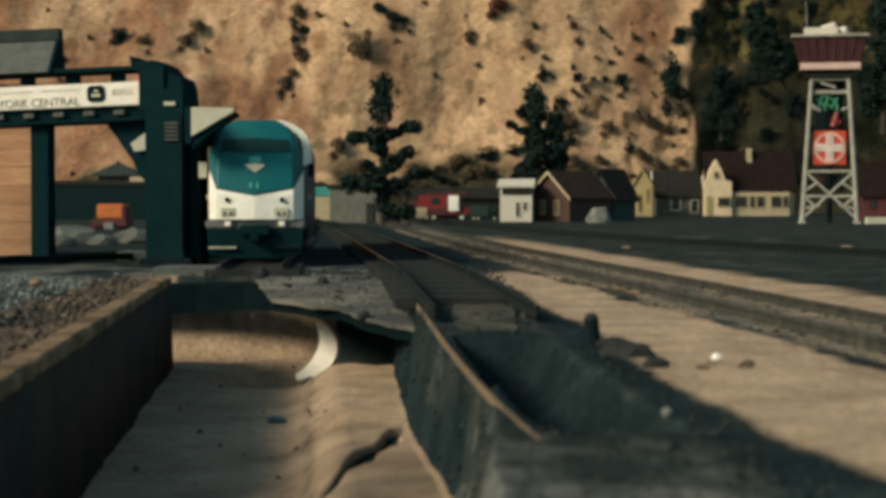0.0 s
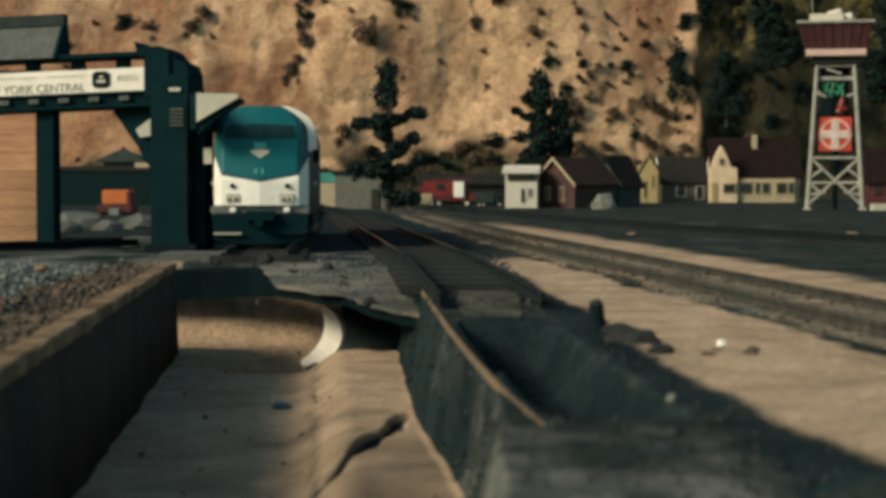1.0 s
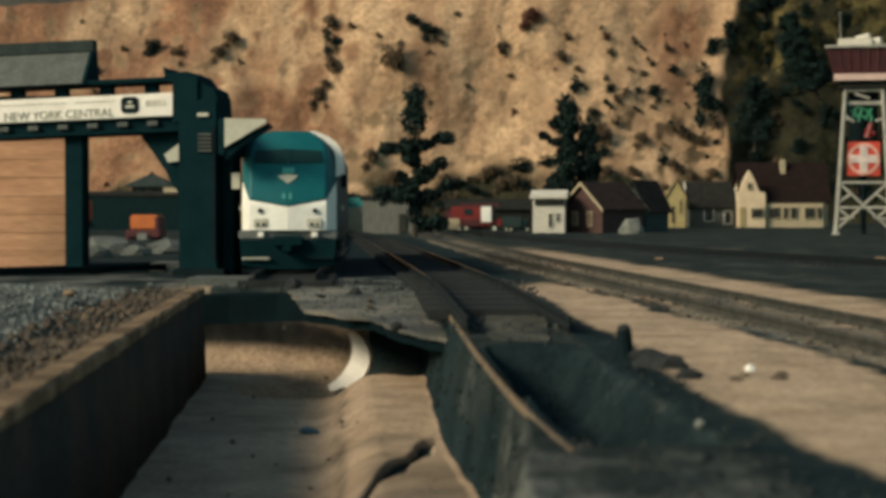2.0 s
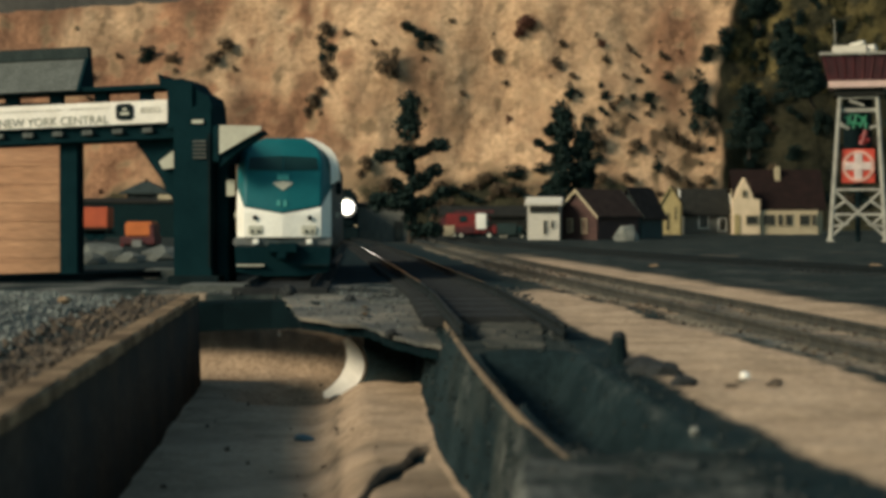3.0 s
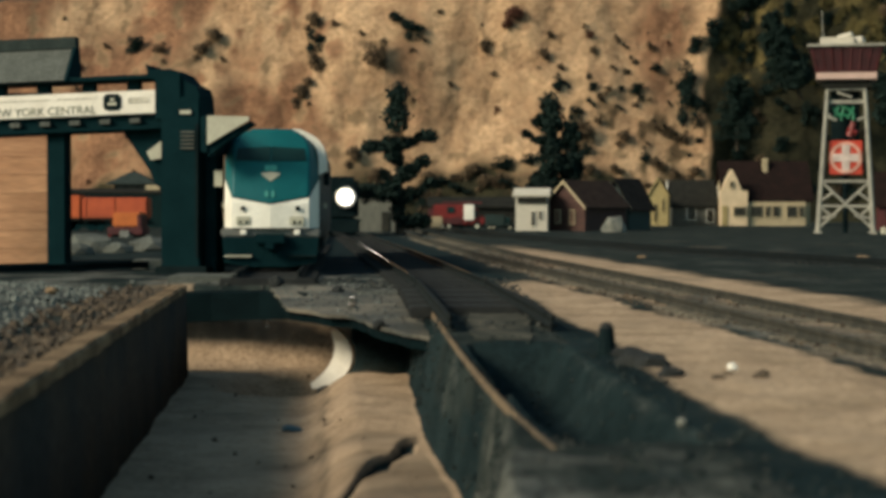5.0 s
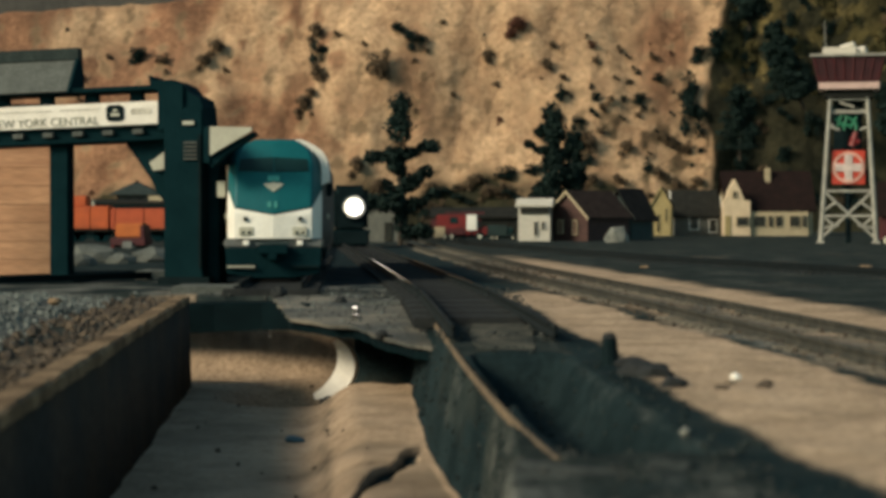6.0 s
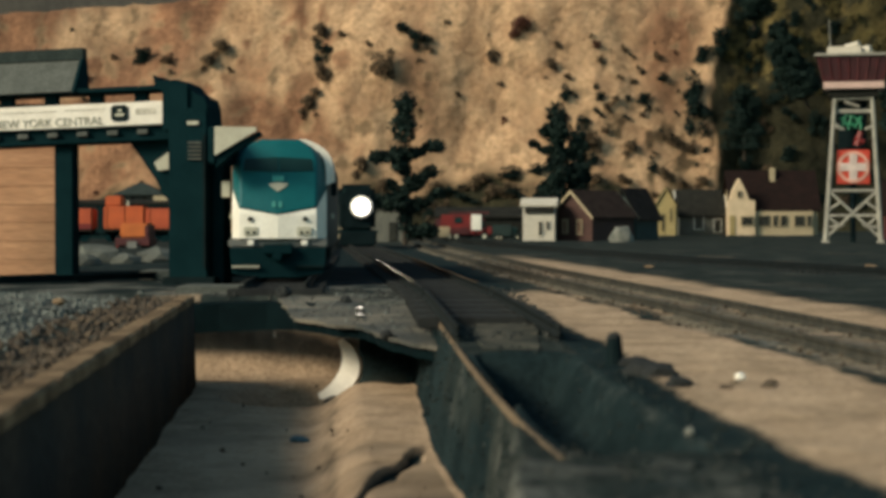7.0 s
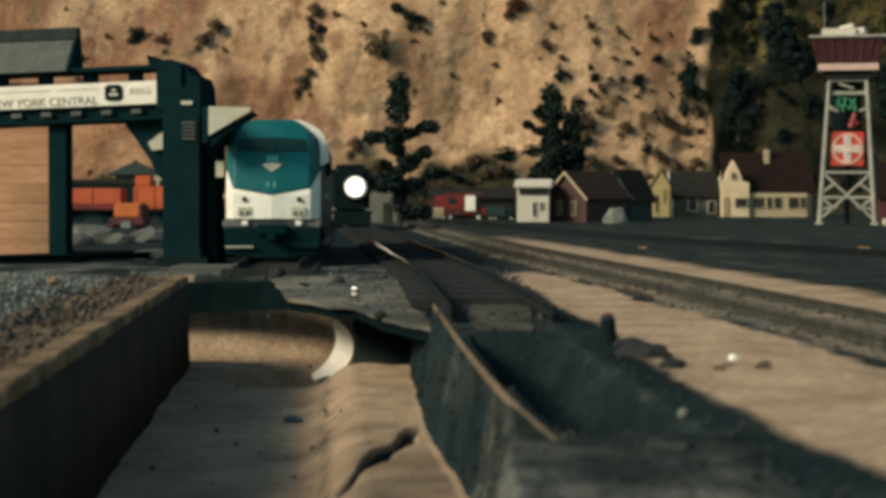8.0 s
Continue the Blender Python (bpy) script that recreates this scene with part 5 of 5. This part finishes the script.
def truck(name, label, x, y, w, material, front, seed, turn=0):
    """A toy lorry seen from the side: body, cab, bonnet, windows and wheels."""
    t = thing(name, label, "truck", pose(x, y, 0, 0, 0, turn), "toy vehicles")
    h = w * 0.52
    part("body", B(-w / 2, w * 0.18, 0, 0.03, h * 0.22, h * 0.98, 0.002), material, t)
    cabp = part("cab", B(w * 0.18, w * 0.36, 0.001, 0.029, h * 0.22, h * 0.85, 0.002), material, t)
    part("bonnet", B(w * 0.36, w * 0.5, 0.002, 0.028, h * 0.2, h * 0.55, 0.003), front, t)
    part("window", B(w * 0.21, w * 0.34, -0.0006, 0.002, h * 0.5, h * 0.76, 0.0004), M_GLASS, cabp)
    for u in (-0.34, -0.2, 0.34):
        bm = bmesh.new()
        rod(bm, (w * u, -0.001, h * 0.17), (w * u, 0.006, h * 0.17), h * 0.17, h * 0.17, 16)
        wh = part("wheel", bm, M_BLACK, t)
        bm = bmesh.new()
        rod(bm, (w * u, -0.0016, h * 0.17), (w * u, 0.0, h * 0.17), h * 0.08, h * 0.07, 12)
        part("hub", bm, M_PALE, wh)
    part("chassis", B(-w * 0.48, w * 0.48, 0.006, 0.024, h * 0.14, h * 0.24), M_BLACK, t)
    return t


fire = truck("fire_engine", "red toy fire engine with a white door panel", 0.0009, 3.2, 0.0867, M_RED, M_RED, 1)
part("white_panel", B(0.0075, 0.0245, -0.0016, 0.002, 0.018, 0.044, 0.0004), M_WHITE, fire, "white square panel")
part("front_board", B(-0.0471, -0.0283, -0.0016, 0.002, 0.006, 0.024, 0.0004), M_CREAM, fire)
part("side_window", B(-0.020, -0.008, -0.0014, 0.002, 0.030, 0.040, 0.0004), M_GLASS, fire)
part("locker", B(-0.026, 0.004, -0.0022, 0.002, 0.011, 0.022, 0.0006), M_MAROON, fire, "dark red locker")
part("ladder_rack", B(-0.0283, 0.0377, 0.004, 0.026, 0.045, 0.049, 0.0004), M_MAROON, fire)
truck("dark_lorry", "dark toy lorry parked beside the fire engine", 0.07, 3.3, 0.0525, M_DARKGREEN, M_DARKGREEN, 2)
truck("maroon_wagon", "low maroon toy wagon parked behind the fire engine", -0.0196, 3.5, 0.0721, M_MAROON, M_MAROON, 3)
gable_house("long_shed", "long low dark shed behind the vehicles", 0.0291, 3.75, 0, 0, 0.1678, 0.08, 0.040, 0.0560, M_ROOFDARK, M_ROOFDARK, [], trim=M_ROOFDARK)
gable_house("grey_shed", "plain grey shed with an open dark doorway", -0.1424, 3.08, 0, -4, 0.0803, 0.07, 0.0548, 0.0584, M_GREYWALL, M_ROOFDARK, [(0.0256, 0.001, 0.0137, 0.031)], trim=M_ROOFDARK, over=0.002)
booth = thing("trackside_booth", "cream trackside booth with an aqua top", "booth", pose(-0.208, 3.3, 0) @ Matrix.Diagonal((1.06, 1, 1.1, 1)))
part("body", B(-0.0139, 0.0139, 0, 0.03, 0.0, 0.039, 0.0008), M_CREAM, booth)
part("fascia", B(-0.0148, 0.013, -0.001, 0.031, 0.039, 0.0547, 0.0008), M_AQUA, booth, "aqua fascia band")
part("roof", B(-0.0167, 0.0167, -0.002, 0.032, 0.0547, 0.0575, 0.0006), M_ROOFDARK, booth)
rock("boulder", 0.2465, 3.05, 0.006, 0.019, 0.015, 0.020, 5, M_STONE, "pale grey pointed boulder at the edge of the town", "boulder")
curb = thing("concrete_kerb", "pale concrete kerb block beside the tower", "kerb", pose(0.6627, 2.9, 0))
part("block", B(-0.022, 0.06, 0, 0.02, -0.001, 0.010, 0.001), M_PALE, curb)
sh = gable_house("brown_hut", "brown hut half hidden behind the tower", 0.7729, 3.4, 0, -8, 0.06, 0.06, 0.0501, 0.1001, M_MAROON, M_MAROONROOF, [(-0.012, 0.02, 0.012, 0.016)], trim=M_ROOFDARK)
rock("scrap", 0.3169, 1.5093, 0.001, 0.006, 0.006, 0.0016, 9, M_CAP, "pale scrap lying on the dark cinders", "scrap")
rock("scrap", 0.144, 1.5093, 0.001, 0.004, 0.006, 0.0012, 10, M_CAP, "pale scrap lying on the dark cinders", "scrap")
rock("scrap", -0.1637, 0.7697, 0.0062, 0.003, 0.003, 0.0016, 12, M_CAP, "pale scrap lying on the gravel", "scrap")

# behind the gantry
gable_house("green_warehouse", "long dark green warehouse behind the gantry", -0.6615, 3.6, 0, 0, 0.265, 0.10, 0.0636, 0.07, M_HEDGE, M_ROOFDARK, [], trim=M_ROOFDARK, over=0.002)


def signal_box():
    t = thing("signal_box", "dark grey signal box with a low hipped roof", "signal box", pose(-0.640, 3.75, 0))
    wall = part("wall", B(-0.034, 0.034, 0, 0.06, -0.002, 0.083, 0.0006), M_ROOFDARK, t)
    for u in (-0.022, 0.0, 0.022):
        part("window", B(u - 0.008, u + 0.008, -0.0015, 0.001, 0.070, 0.080, 0.0003), M_PANE, wall)
    bm = bmesh.new()
    low = [bm.verts.new(c) for c in ((-0.047, -0.012, 0.083), (0.047, -0.012, 0.083), (0.047, 0.072, 0.083), (-0.047, 0.072, 0.083))]
    rim = [bm.verts.new((v.co.x, v.co.y, 0.086)) for v in low]
    top = [bm.verts.new(c) for c in ((-0.006, 0.03, 0.109), (0.006, 0.03, 0.109))]
    bm.faces.new(low[::-1])
    for i in range(4):
        bm.faces.new((low[i], low[(i + 1) % 4], rim[(i + 1) % 4], rim[i]))
    bm.faces.new((rim[0], rim[1], top[1], top[0]))
    bm.faces.new((rim[2], rim[3], top[0], top[1]))
    bm.faces.new((rim[1], rim[2], top[1]))
    bm.faces.new((rim[3], rim[0], top[0]))
    bmesh.ops.recalc_face_normals(bm, faces=bm.faces[:])
    part("roof", bm, M_RIDGE, t, "dark grey hipped roof")
    part("vent", B(-0.003, 0.003, 0.026, 0.034, 0.108, 0.113, 0.0004), M_ROOFDARK, t)


signal_box()
part("rooftop_sign", B(0.0718, 0.0978, 0.01, 0.014, 0.071, 0.0806), M_CREAM, bpy.data.objects["green_warehouse"])


def speeder():
    t = thing("orange_handcar", "orange and maroon track car standing behind the gantry", "track car", pose(-0.4343, 2.5, 0.0))
    k = 2.5 / 3395.9
    part("hood", B(-24 * k, 25 * k, 0, 0.05, 18 * k, 44 * k, 0.002), M_ORANGE, t)
    part("deck", B(-32 * k, 30 * k, -0.004, 0.054, 4 * k, 18 * k, 0.001), M_MAROON, t)
    part("end_panel", B(20 * k, 27 * k, -0.001, 0.051, 17 * k, 40 * k, 0.0005), M_MAROON, t)
    for u in (-20, 18):
        for y in (0.004, 0.044):
            bm = bmesh.new()
            rod(bm, (u * k, y, 6 * k), (u * k, y + 0.004, 6 * k), 7 * k, None, 16)
            part("wheel", bm, M_BLACK, t)
    part("toolbox", B(-10 * k, 8 * k, -0.008, -0.0045, -0.001, 12 * k, 0.001), M_SKIRT, t, "pale grey toolbox")
    part("buffer", B(-34 * k, -28 * k, 0.01, 0.04, -0.001, 16 * k, 0.001), M_RED, t)


speeder()
for i, (u, v, r) in enumerate(((-0.327, 1.698, 0.026), (-0.3144, 1.5795, 0.016), (-0.2815, 1.7415, 0.020), (-0.2876, 1.8356, 0.016), (-0.2946, 1.6565, 0.013))):
    rock("boulder", u, v, 0.002, r, r * 0.8, r * 0.55, 40 + i, M_ROOFGREY, "grey boulder beside the dark rails", "boulder")
slab = thing("concrete_step", "low pale concrete block by the gantry foot", "concrete block", pose(-0.1984, 1.22, 0, 0, 0, -3))
part("block", B(-0.010, 0.014, 0, 0.03, -0.001, 0.006, 0.0008), M_STONE, slab)
slab = thing("concrete_pad", "low grey concrete pad beside the rails", "concrete pad", pose(-0.1316, 1.01, 0, 0, 0, 0))
part("block", B(-0.022, 0.012, 0, 0.04, -0.001, 0.0035, 0.0008), M_ROOFGREY, slab)
for i in range(2):
    bm = rail_mesh([(-0.46 + 0.03 * i, 0.9), (-0.16 + 0.034 * i, 1.32)], 0.92, 1.36, 0.0, 0.001, 0.0042, 0.0014)
    tagged(obj("yard_rail", bm, M_BLACK), "dark yard rail running past the wooden shed", "rail", kind="structure")

# ---- trees and shrubs ----


def clump_tree(name, label, x, y, tall, seed, arms):
    """A tree whose arms of needles are given as from, to and thickness, in units of its drawn height."""
    k = y / 3395.9
    t = thing(name, label, "tree", pose(x, y, 0), "model trees")
    h = tall * k
    bm = bmesh.new()
    rod(bm, (0, 0, -0.004), (0, 0, h * 0.96), h * 0.02, h * 0.006)
    cl = []
    for x0, z0, x1, z1, r in arms:
        rod(bm, (x0 * 0.4 * k, 0, z0 * k - 0.004), (x1 * 0.9 * k, 0.01 * math.sin(x1), z1 * k), 0.0022, 0.001, 5) if x1 else None
        for q in range(6):
            f = q / 5
            rr = 1.18 * r * (0.92 - 0.12 * f) * (0.85 + 0.3 * math.sin(7 * f + x1))
            cl.append(((x0 + (x1 - x0) * f) * k, 0.3 * r * k * math.sin(5 * f + z1), (z0 + (z1 - z0) * f + 3 * math.sin(9 * f + x1)) * k, rr * k, rr * k, rr * k * 0.85, 190))
    part("trunk", bm, M_TRUNK, t)
    me = leaves(seed, cl, 4.6 * k, "crown")
    me.materials.append(M_LEAF)
    c = new("crown", me)
    c.parent = t


clump_tree("pine_tree", "dark green open pine with ragged arms of needles", -0.0884, 2.78, 262, 77,
           ((-3, 196, 0, 250, 26), (-6, 158, -50, 154, 17), (6, 160, 58, 176, 15), (-3, 132, -14, 146, 15), (12, 104, 44, 128, 17), (-18, 100, -26, 108, 8), (-16, 74, -56, 74, 22), (10, 64, 56, 88, 14), (0, 90, 3, 150, 9),
            (14, 20, 46, 26, 17), (0, 30, 0, 95, 13)))
clump_tree("fir_tree", "dense dark fir behind the red house", 0.1717, 3.6, 236, 9,
           ((0, 176, 0, 222, 25), (0, 110, 0, 190, 25), (0, 30, 0, 120, 31), (-8, 150, -44, 166, 8), (-16, 90, -32, 70, 17), (22, 150, 34, 172, 12), (24, 90, 36, 140, 17), (-20, 50, -40, 64, 15), (26, 50, 40, 60, 16), (-18, 190, -26, 186, 10)))

conifer("fir_tree", 0.2249, 3.8, 0, 0.2014, 0.0336, 14, "slim dark fir behind the red house", 9)
conifer("fir_tree", 0.7663, 5.3, 0.20, 0.1842, 0.0687, 19, "dark fir on the wooded slope", 9)
conifer("fir_tree", 0.9489, 5.33, 0.34, 0.2466, 0.0687, 24, "tall dark fir leaning on the wooded slope", 14, False, -22)
conifer("fir_tree", 0.9364, 5.30, 0.35, 0.1873, 0.0531, 25, "tall dark fir leaning on the wooded slope", 12, False, -20)
conifer("fir_tree", 0.8119, 5.43, 0.57, 0.2067, 0.0572, 41, "dark fir high on the wooded slope", 12)
conifer("fir_tree", 1.2142, 5.3, 0.22, 0.4058, 0.0687, 29, "tall dark fir on the wooded slope", 11)
K = 5.4 / 3395.9
for u, v, r, kind, tall in ((200, 62, 24, "pine", 1.0), (243, 64, 15, "brush", 0.9), (340, 45, 22, "brush", 0.9), (318, 72, 20, "brush", 1.0), (520, 18, 20, "brush", 1.2), (526, 55, 19, "pine", 1.1), (528, 92, 18, "brush", 1.2),
                            (514, 130, 14, "brush", 1.0), (502, 152, 21, "brush", 1.1), (680, 16, 24, "pine", 0.8), (704, 36, 20, "pine", 0.9), (636, 76, 26, "brush", 1.2), (958, 132, 15, "pine", 1.3), (1024, 138, 14, "pine", 0.9),
                            (1050, 142, 12, "brush", 0.8), (1104, 140, 18, "pine", 0.8), (1020, 165, 11, "pine", 1.0), (1070, 173, 9, "pine", 0.8), (1188, 130, 26, "pine", 1.6), (1196, 175, 26, "pine", 1.3), (990, 185, 15, "pine", 1.0),
                            (1075, 230, 18, "brush", 1.0), (1110, 264, 15, "pine", 0.8), (1150, 212, 18, "brush", 1.0), (1214, 60, 20, "pine", 1.2), (1248, 38, 26, "pine", 1.4), (884, 6, 22, "rust", 1.0), (872, 22, 14, "rust", 0.8),
                            (832, 62, 13, "brush", 1.2), (1018, 40, 12, "rust", 0.7), (1060, 100, 8, "brush", 0.7), (600, 265, 20, "brush", 1.3), (1010, 218, 22, "brush", 1.1), (860, 275, 34, "pine", 0.45), (810, 288, 24, "brush", 0.7),
                            (905, 268, 24, "pine", 0.5), (1100, 90, 9, "pine", 0.8), (1135, 100, 16, "pine", 0.6), (960, 175, 10, "brush", 1.0), (560, 20, 10, "brush", 0.8), (145, 60, 9, "brush", 0.8), (255, 130, 12, "brush", 1.0),
                            (700, 70, 8, "brush", 0.8), (770, 130, 8, "brush", 0.9), (1130, 60, 10, "brush", 1.0), (1085, 60, 8, "pine", 0.8), (1030, 195, 9, "brush", 1.0), (1180, 225, 16, "brush", 0.9), (1005, 250, 16, "pine", 0.8),
                            (1200, 290, 18, "brush", 0.8), (940, 78, 14, "brush", 1.2), (950, 40, 10, "brush", 0.9), (845, 110, 7, "brush", 0.9), (610, 40, 8, "brush", 1.0), (572, 330, 22, "brush", 0.5), (720, 330, 26, "brush", 0.6), (790, 320, 26, "pine", 0.45), (730, 300, 20, "brush", 0.7), (765, 308, 24, "pine", 0.5), (842, 302, 26, "brush", 0.6), (874, 312, 22, "pine", 0.6), (1010, 288, 20, "brush", 0.8), (625, 325, 22, "pine", 0.7), (1060, 285, 16, "brush", 0.7), (1135, 275, 18, "brush", 0.8)):
    shrub((u - 784) * K, 0.04 - (v - 350) * K, r * K * 1.15, kind, tall)
rng = random.Random(17)
for i in range(20):
    shrub(rng.uniform(0.20, 0.70), rng.uniform(0.10, 0.44), rng.uniform(0.008, 0.020), rng.choice(("pine", "pine", "brush")), rng.uniform(0.7, 1.2))
rng = random.Random(5)
for i in range(46):
    shrub(rng.uniform(-0.45, 0.62), rng.uniform(0.0, 0.13), rng.uniform(0.018, 0.04), rng.choice(("brush", "brush", "pine")), rng.uniform(0.5, 1.0))
for i in range(70):
    shrub(rng.uniform(0.74, 1.45), rng.uniform(0.36, 0.78), rng.uniform(0.015, 0.04), rng.choice(("olive", "olive", "pine", "brush")), rng.uniform(0.8, 1.5))
for i in range(26):
    shrub(rng.uniform(0.74, 1.35), rng.uniform(0.06, 0.36), rng.uniform(0.02, 0.045), rng.choice(("pine", "pine", "brush")), rng.uniform(0.8, 1.3))
for i in range(30):
    shrub(rng.uniform(-1.2, 0.66), rng.uniform(0.02, 0.75), rng.uniform(0.006, 0.014), rng.choice(("brush", "brush", "brush", "pine", "rust")), rng.uniform(0.7, 1.4))


# ---- moving trains ----
def dark_loco():
    t = thing("dark_locomotive", "black locomotive with a glowing round headlight, coming nearer", "locomotive", pose(0, 0, 0))
    part("hood", B(-0.022, 0.022, 0.0, 0.20, 0.014, 0.070, 0.006), M_BLACK, t)
    cabp = part("cab", B(-0.024, 0.024, 0.05, 0.12, 0.018, 0.076, 0.006), M_BLACK, t)
    part("front_window", B(-0.018, -0.004, 0.0485, 0.052, 0.060, 0.071, 0.0006), M_GLASS, cabp)
    part("front_window", B(0.004, 0.018, 0.0485, 0.052, 0.060, 0.071, 0.0006), M_GLASS, cabp)
    bm = bmesh.new()
    rod(bm, (0.004, -0.004, 0.0465), (0.004, 0.002, 0.0465), 0.0165, 0.0185, 28)
    lamp = part("lamp_housing", bm, M_BLACK, t)
    # The dim outer disc is added to imitate the headlight's soft halo.
    for name, radius, deep, material, label in (("reflector", 0.0138, 0.25, M_HALO, "dim glowing disc added as the headlight's halo"), ("headlight", 0.0112, 0.45, M_LAMP, "glowing warm white headlight")):
        bm = bmesh.new()
        bmesh.ops.create_uvsphere(bm, u_segments=24, v_segments=14, radius=radius)
        bmesh.ops.scale(bm, vec=(1, deep, 1), verts=bm.verts[:])
        bmesh.ops.translate(bm, vec=(0.004, -0.005, 0.0465), verts=bm.verts[:])
        part(name, bm, material, lamp, label, True)
    part("pilot", B(-0.023, 0.023, -0.008, 0.008, -0.003, 0.016, 0.002), M_BLACK, t)
    part("handrail", B(-0.0262, -0.0252, -0.004, -0.002, 0.016, 0.05), M_PALE, t)
    part("running_board", B(-0.025, 0.025, -0.004, 0.20, 0.013, 0.0165), M_STEEL, t)
    for y in (0.025, 0.055, 0.085, 0.13, 0.16, 0.185):
        for s in (-1, 1):
            bm = bmesh.new()
            rod(bm, (s * 0.0135, y, 0.0088), (s * 0.0195, y, 0.0088), 0.0088, None, 18)
            part("wheel", bm, M_BLACK, t)
    return t


def wagon(name, label, length, h, material, cupola=False, band=False):
    t = thing(name, label, "railway wagon", pose(0, 0, 0), "orange goods train")
    part("body", B(0, length, 0, 0.05, 0.0205, 0.0205 + h, 0.002), material, t)
    for i in range(2):
        u = length * (0.06 + 0.44 * i)
        part("rib", B(u - 0.001, u + 0.001, -0.0012, 0.001, 0.0215, 0.0195 + h, 0.0003), material, t)
    part("frame", B(0.002, length - 0.002, 0.006, 0.044, 0.011, 0.0205), M_BLACK, t)
    if band:
        part("lower_band", B(0.001, length - 0.001, -0.0016, 0.001, 0.0208, 0.0205 + h * 0.28, 0.0003), M_RED, t, "dull red lower band")
    part("sill", B(0.0, length, -0.001, 0.0005, 0.0175, 0.0208), M_ROOFDARK, t)
    for u in (0.14, 0.28, 0.72, 0.86):
        bm = bmesh.new()
        rod(bm, (length * u, 0.006, 0.009), (length * u, 0.012, 0.009), 0.009, None, 16)
        part("wheel", bm, M_STEEL, t)
    part("coupler", B(-0.007, length + 0.007, 0.022, 0.028, 0.011, 0.015), M_BLACK, t)
    if cupola:
        part("cupola", B(length * 0.02, length * 0.42, 0.008, 0.042, 0.0207 + h, 0.0205 + h + 0.017, 0.002), material, t, "raised cupola")
        part("cupola_lamp", B(length * 0.56, length * 0.62, 0.004, 0.010, 0.0207 + h, 0.0205 + h + 0.009, 0.0006), M_PALE, t)
    return t


DARK = dark_loco()
GY = 3.1
GK = GY / 3395.9
TRAIN = [(wagon("goods_wagon", "orange-red goods wagon rolling behind the gantry", 116 * GK, 37 * GK, M_ORANGERED), 212),
         (wagon("brake_van", "bright orange brake van with a raised cupola", 72 * GK, 41 * GK, M_ORANGEBRIGHT, True), 138),
         (wagon("goods_wagon", "faded orange-red goods wagon rolling behind the gantry", 106 * GK, 37 * GK, M_ORANGERED, False, True), 11)]


def motions():
    # the headlight's bearing and distance along the main track
    rows = []
    for t, x, y, turn in ((0.0, -0.3539, 3.62, 16), (1.0, -0.2961, 3.42, 15), (2.2, -0.2279, 3.12, 12), (2.8, -0.1966, 2.98, 9), (3.5, -0.1817, 2.85, 7), (4.0, -0.1719, 2.78, 6),
                          (4.5, -0.1644, 2.71, 5), (5.2, -0.1516, 2.60, 5), (6.0, -0.1393, 2.49, 5), (6.5, -0.1356, 2.45, 5), (7.0, -0.1322, 2.42, 5), (7.5, -0.1313, 2.41, 5), (8.0, -0.1311, 2.40, 5)):
        rows.append((t, pose(x - 0.004, y, 0.0065, 0, 0, turn)))
    walk(DARK, rows)
    for ob, at7 in TRAIN:
        rows = []
        for t, run in ((0.0, -322), (1.0, -280), (2.2, -226), (3.5, -164), (4.5, -119), (5.8, -60), (6.5, -26), (7.0, 3), (7.5, 35), (8.0, 67)):
            u = at7 + run - 784
            rows.append((t, pose(u * GK, GY, 0.0)))
        walk(ob, rows)


motions()
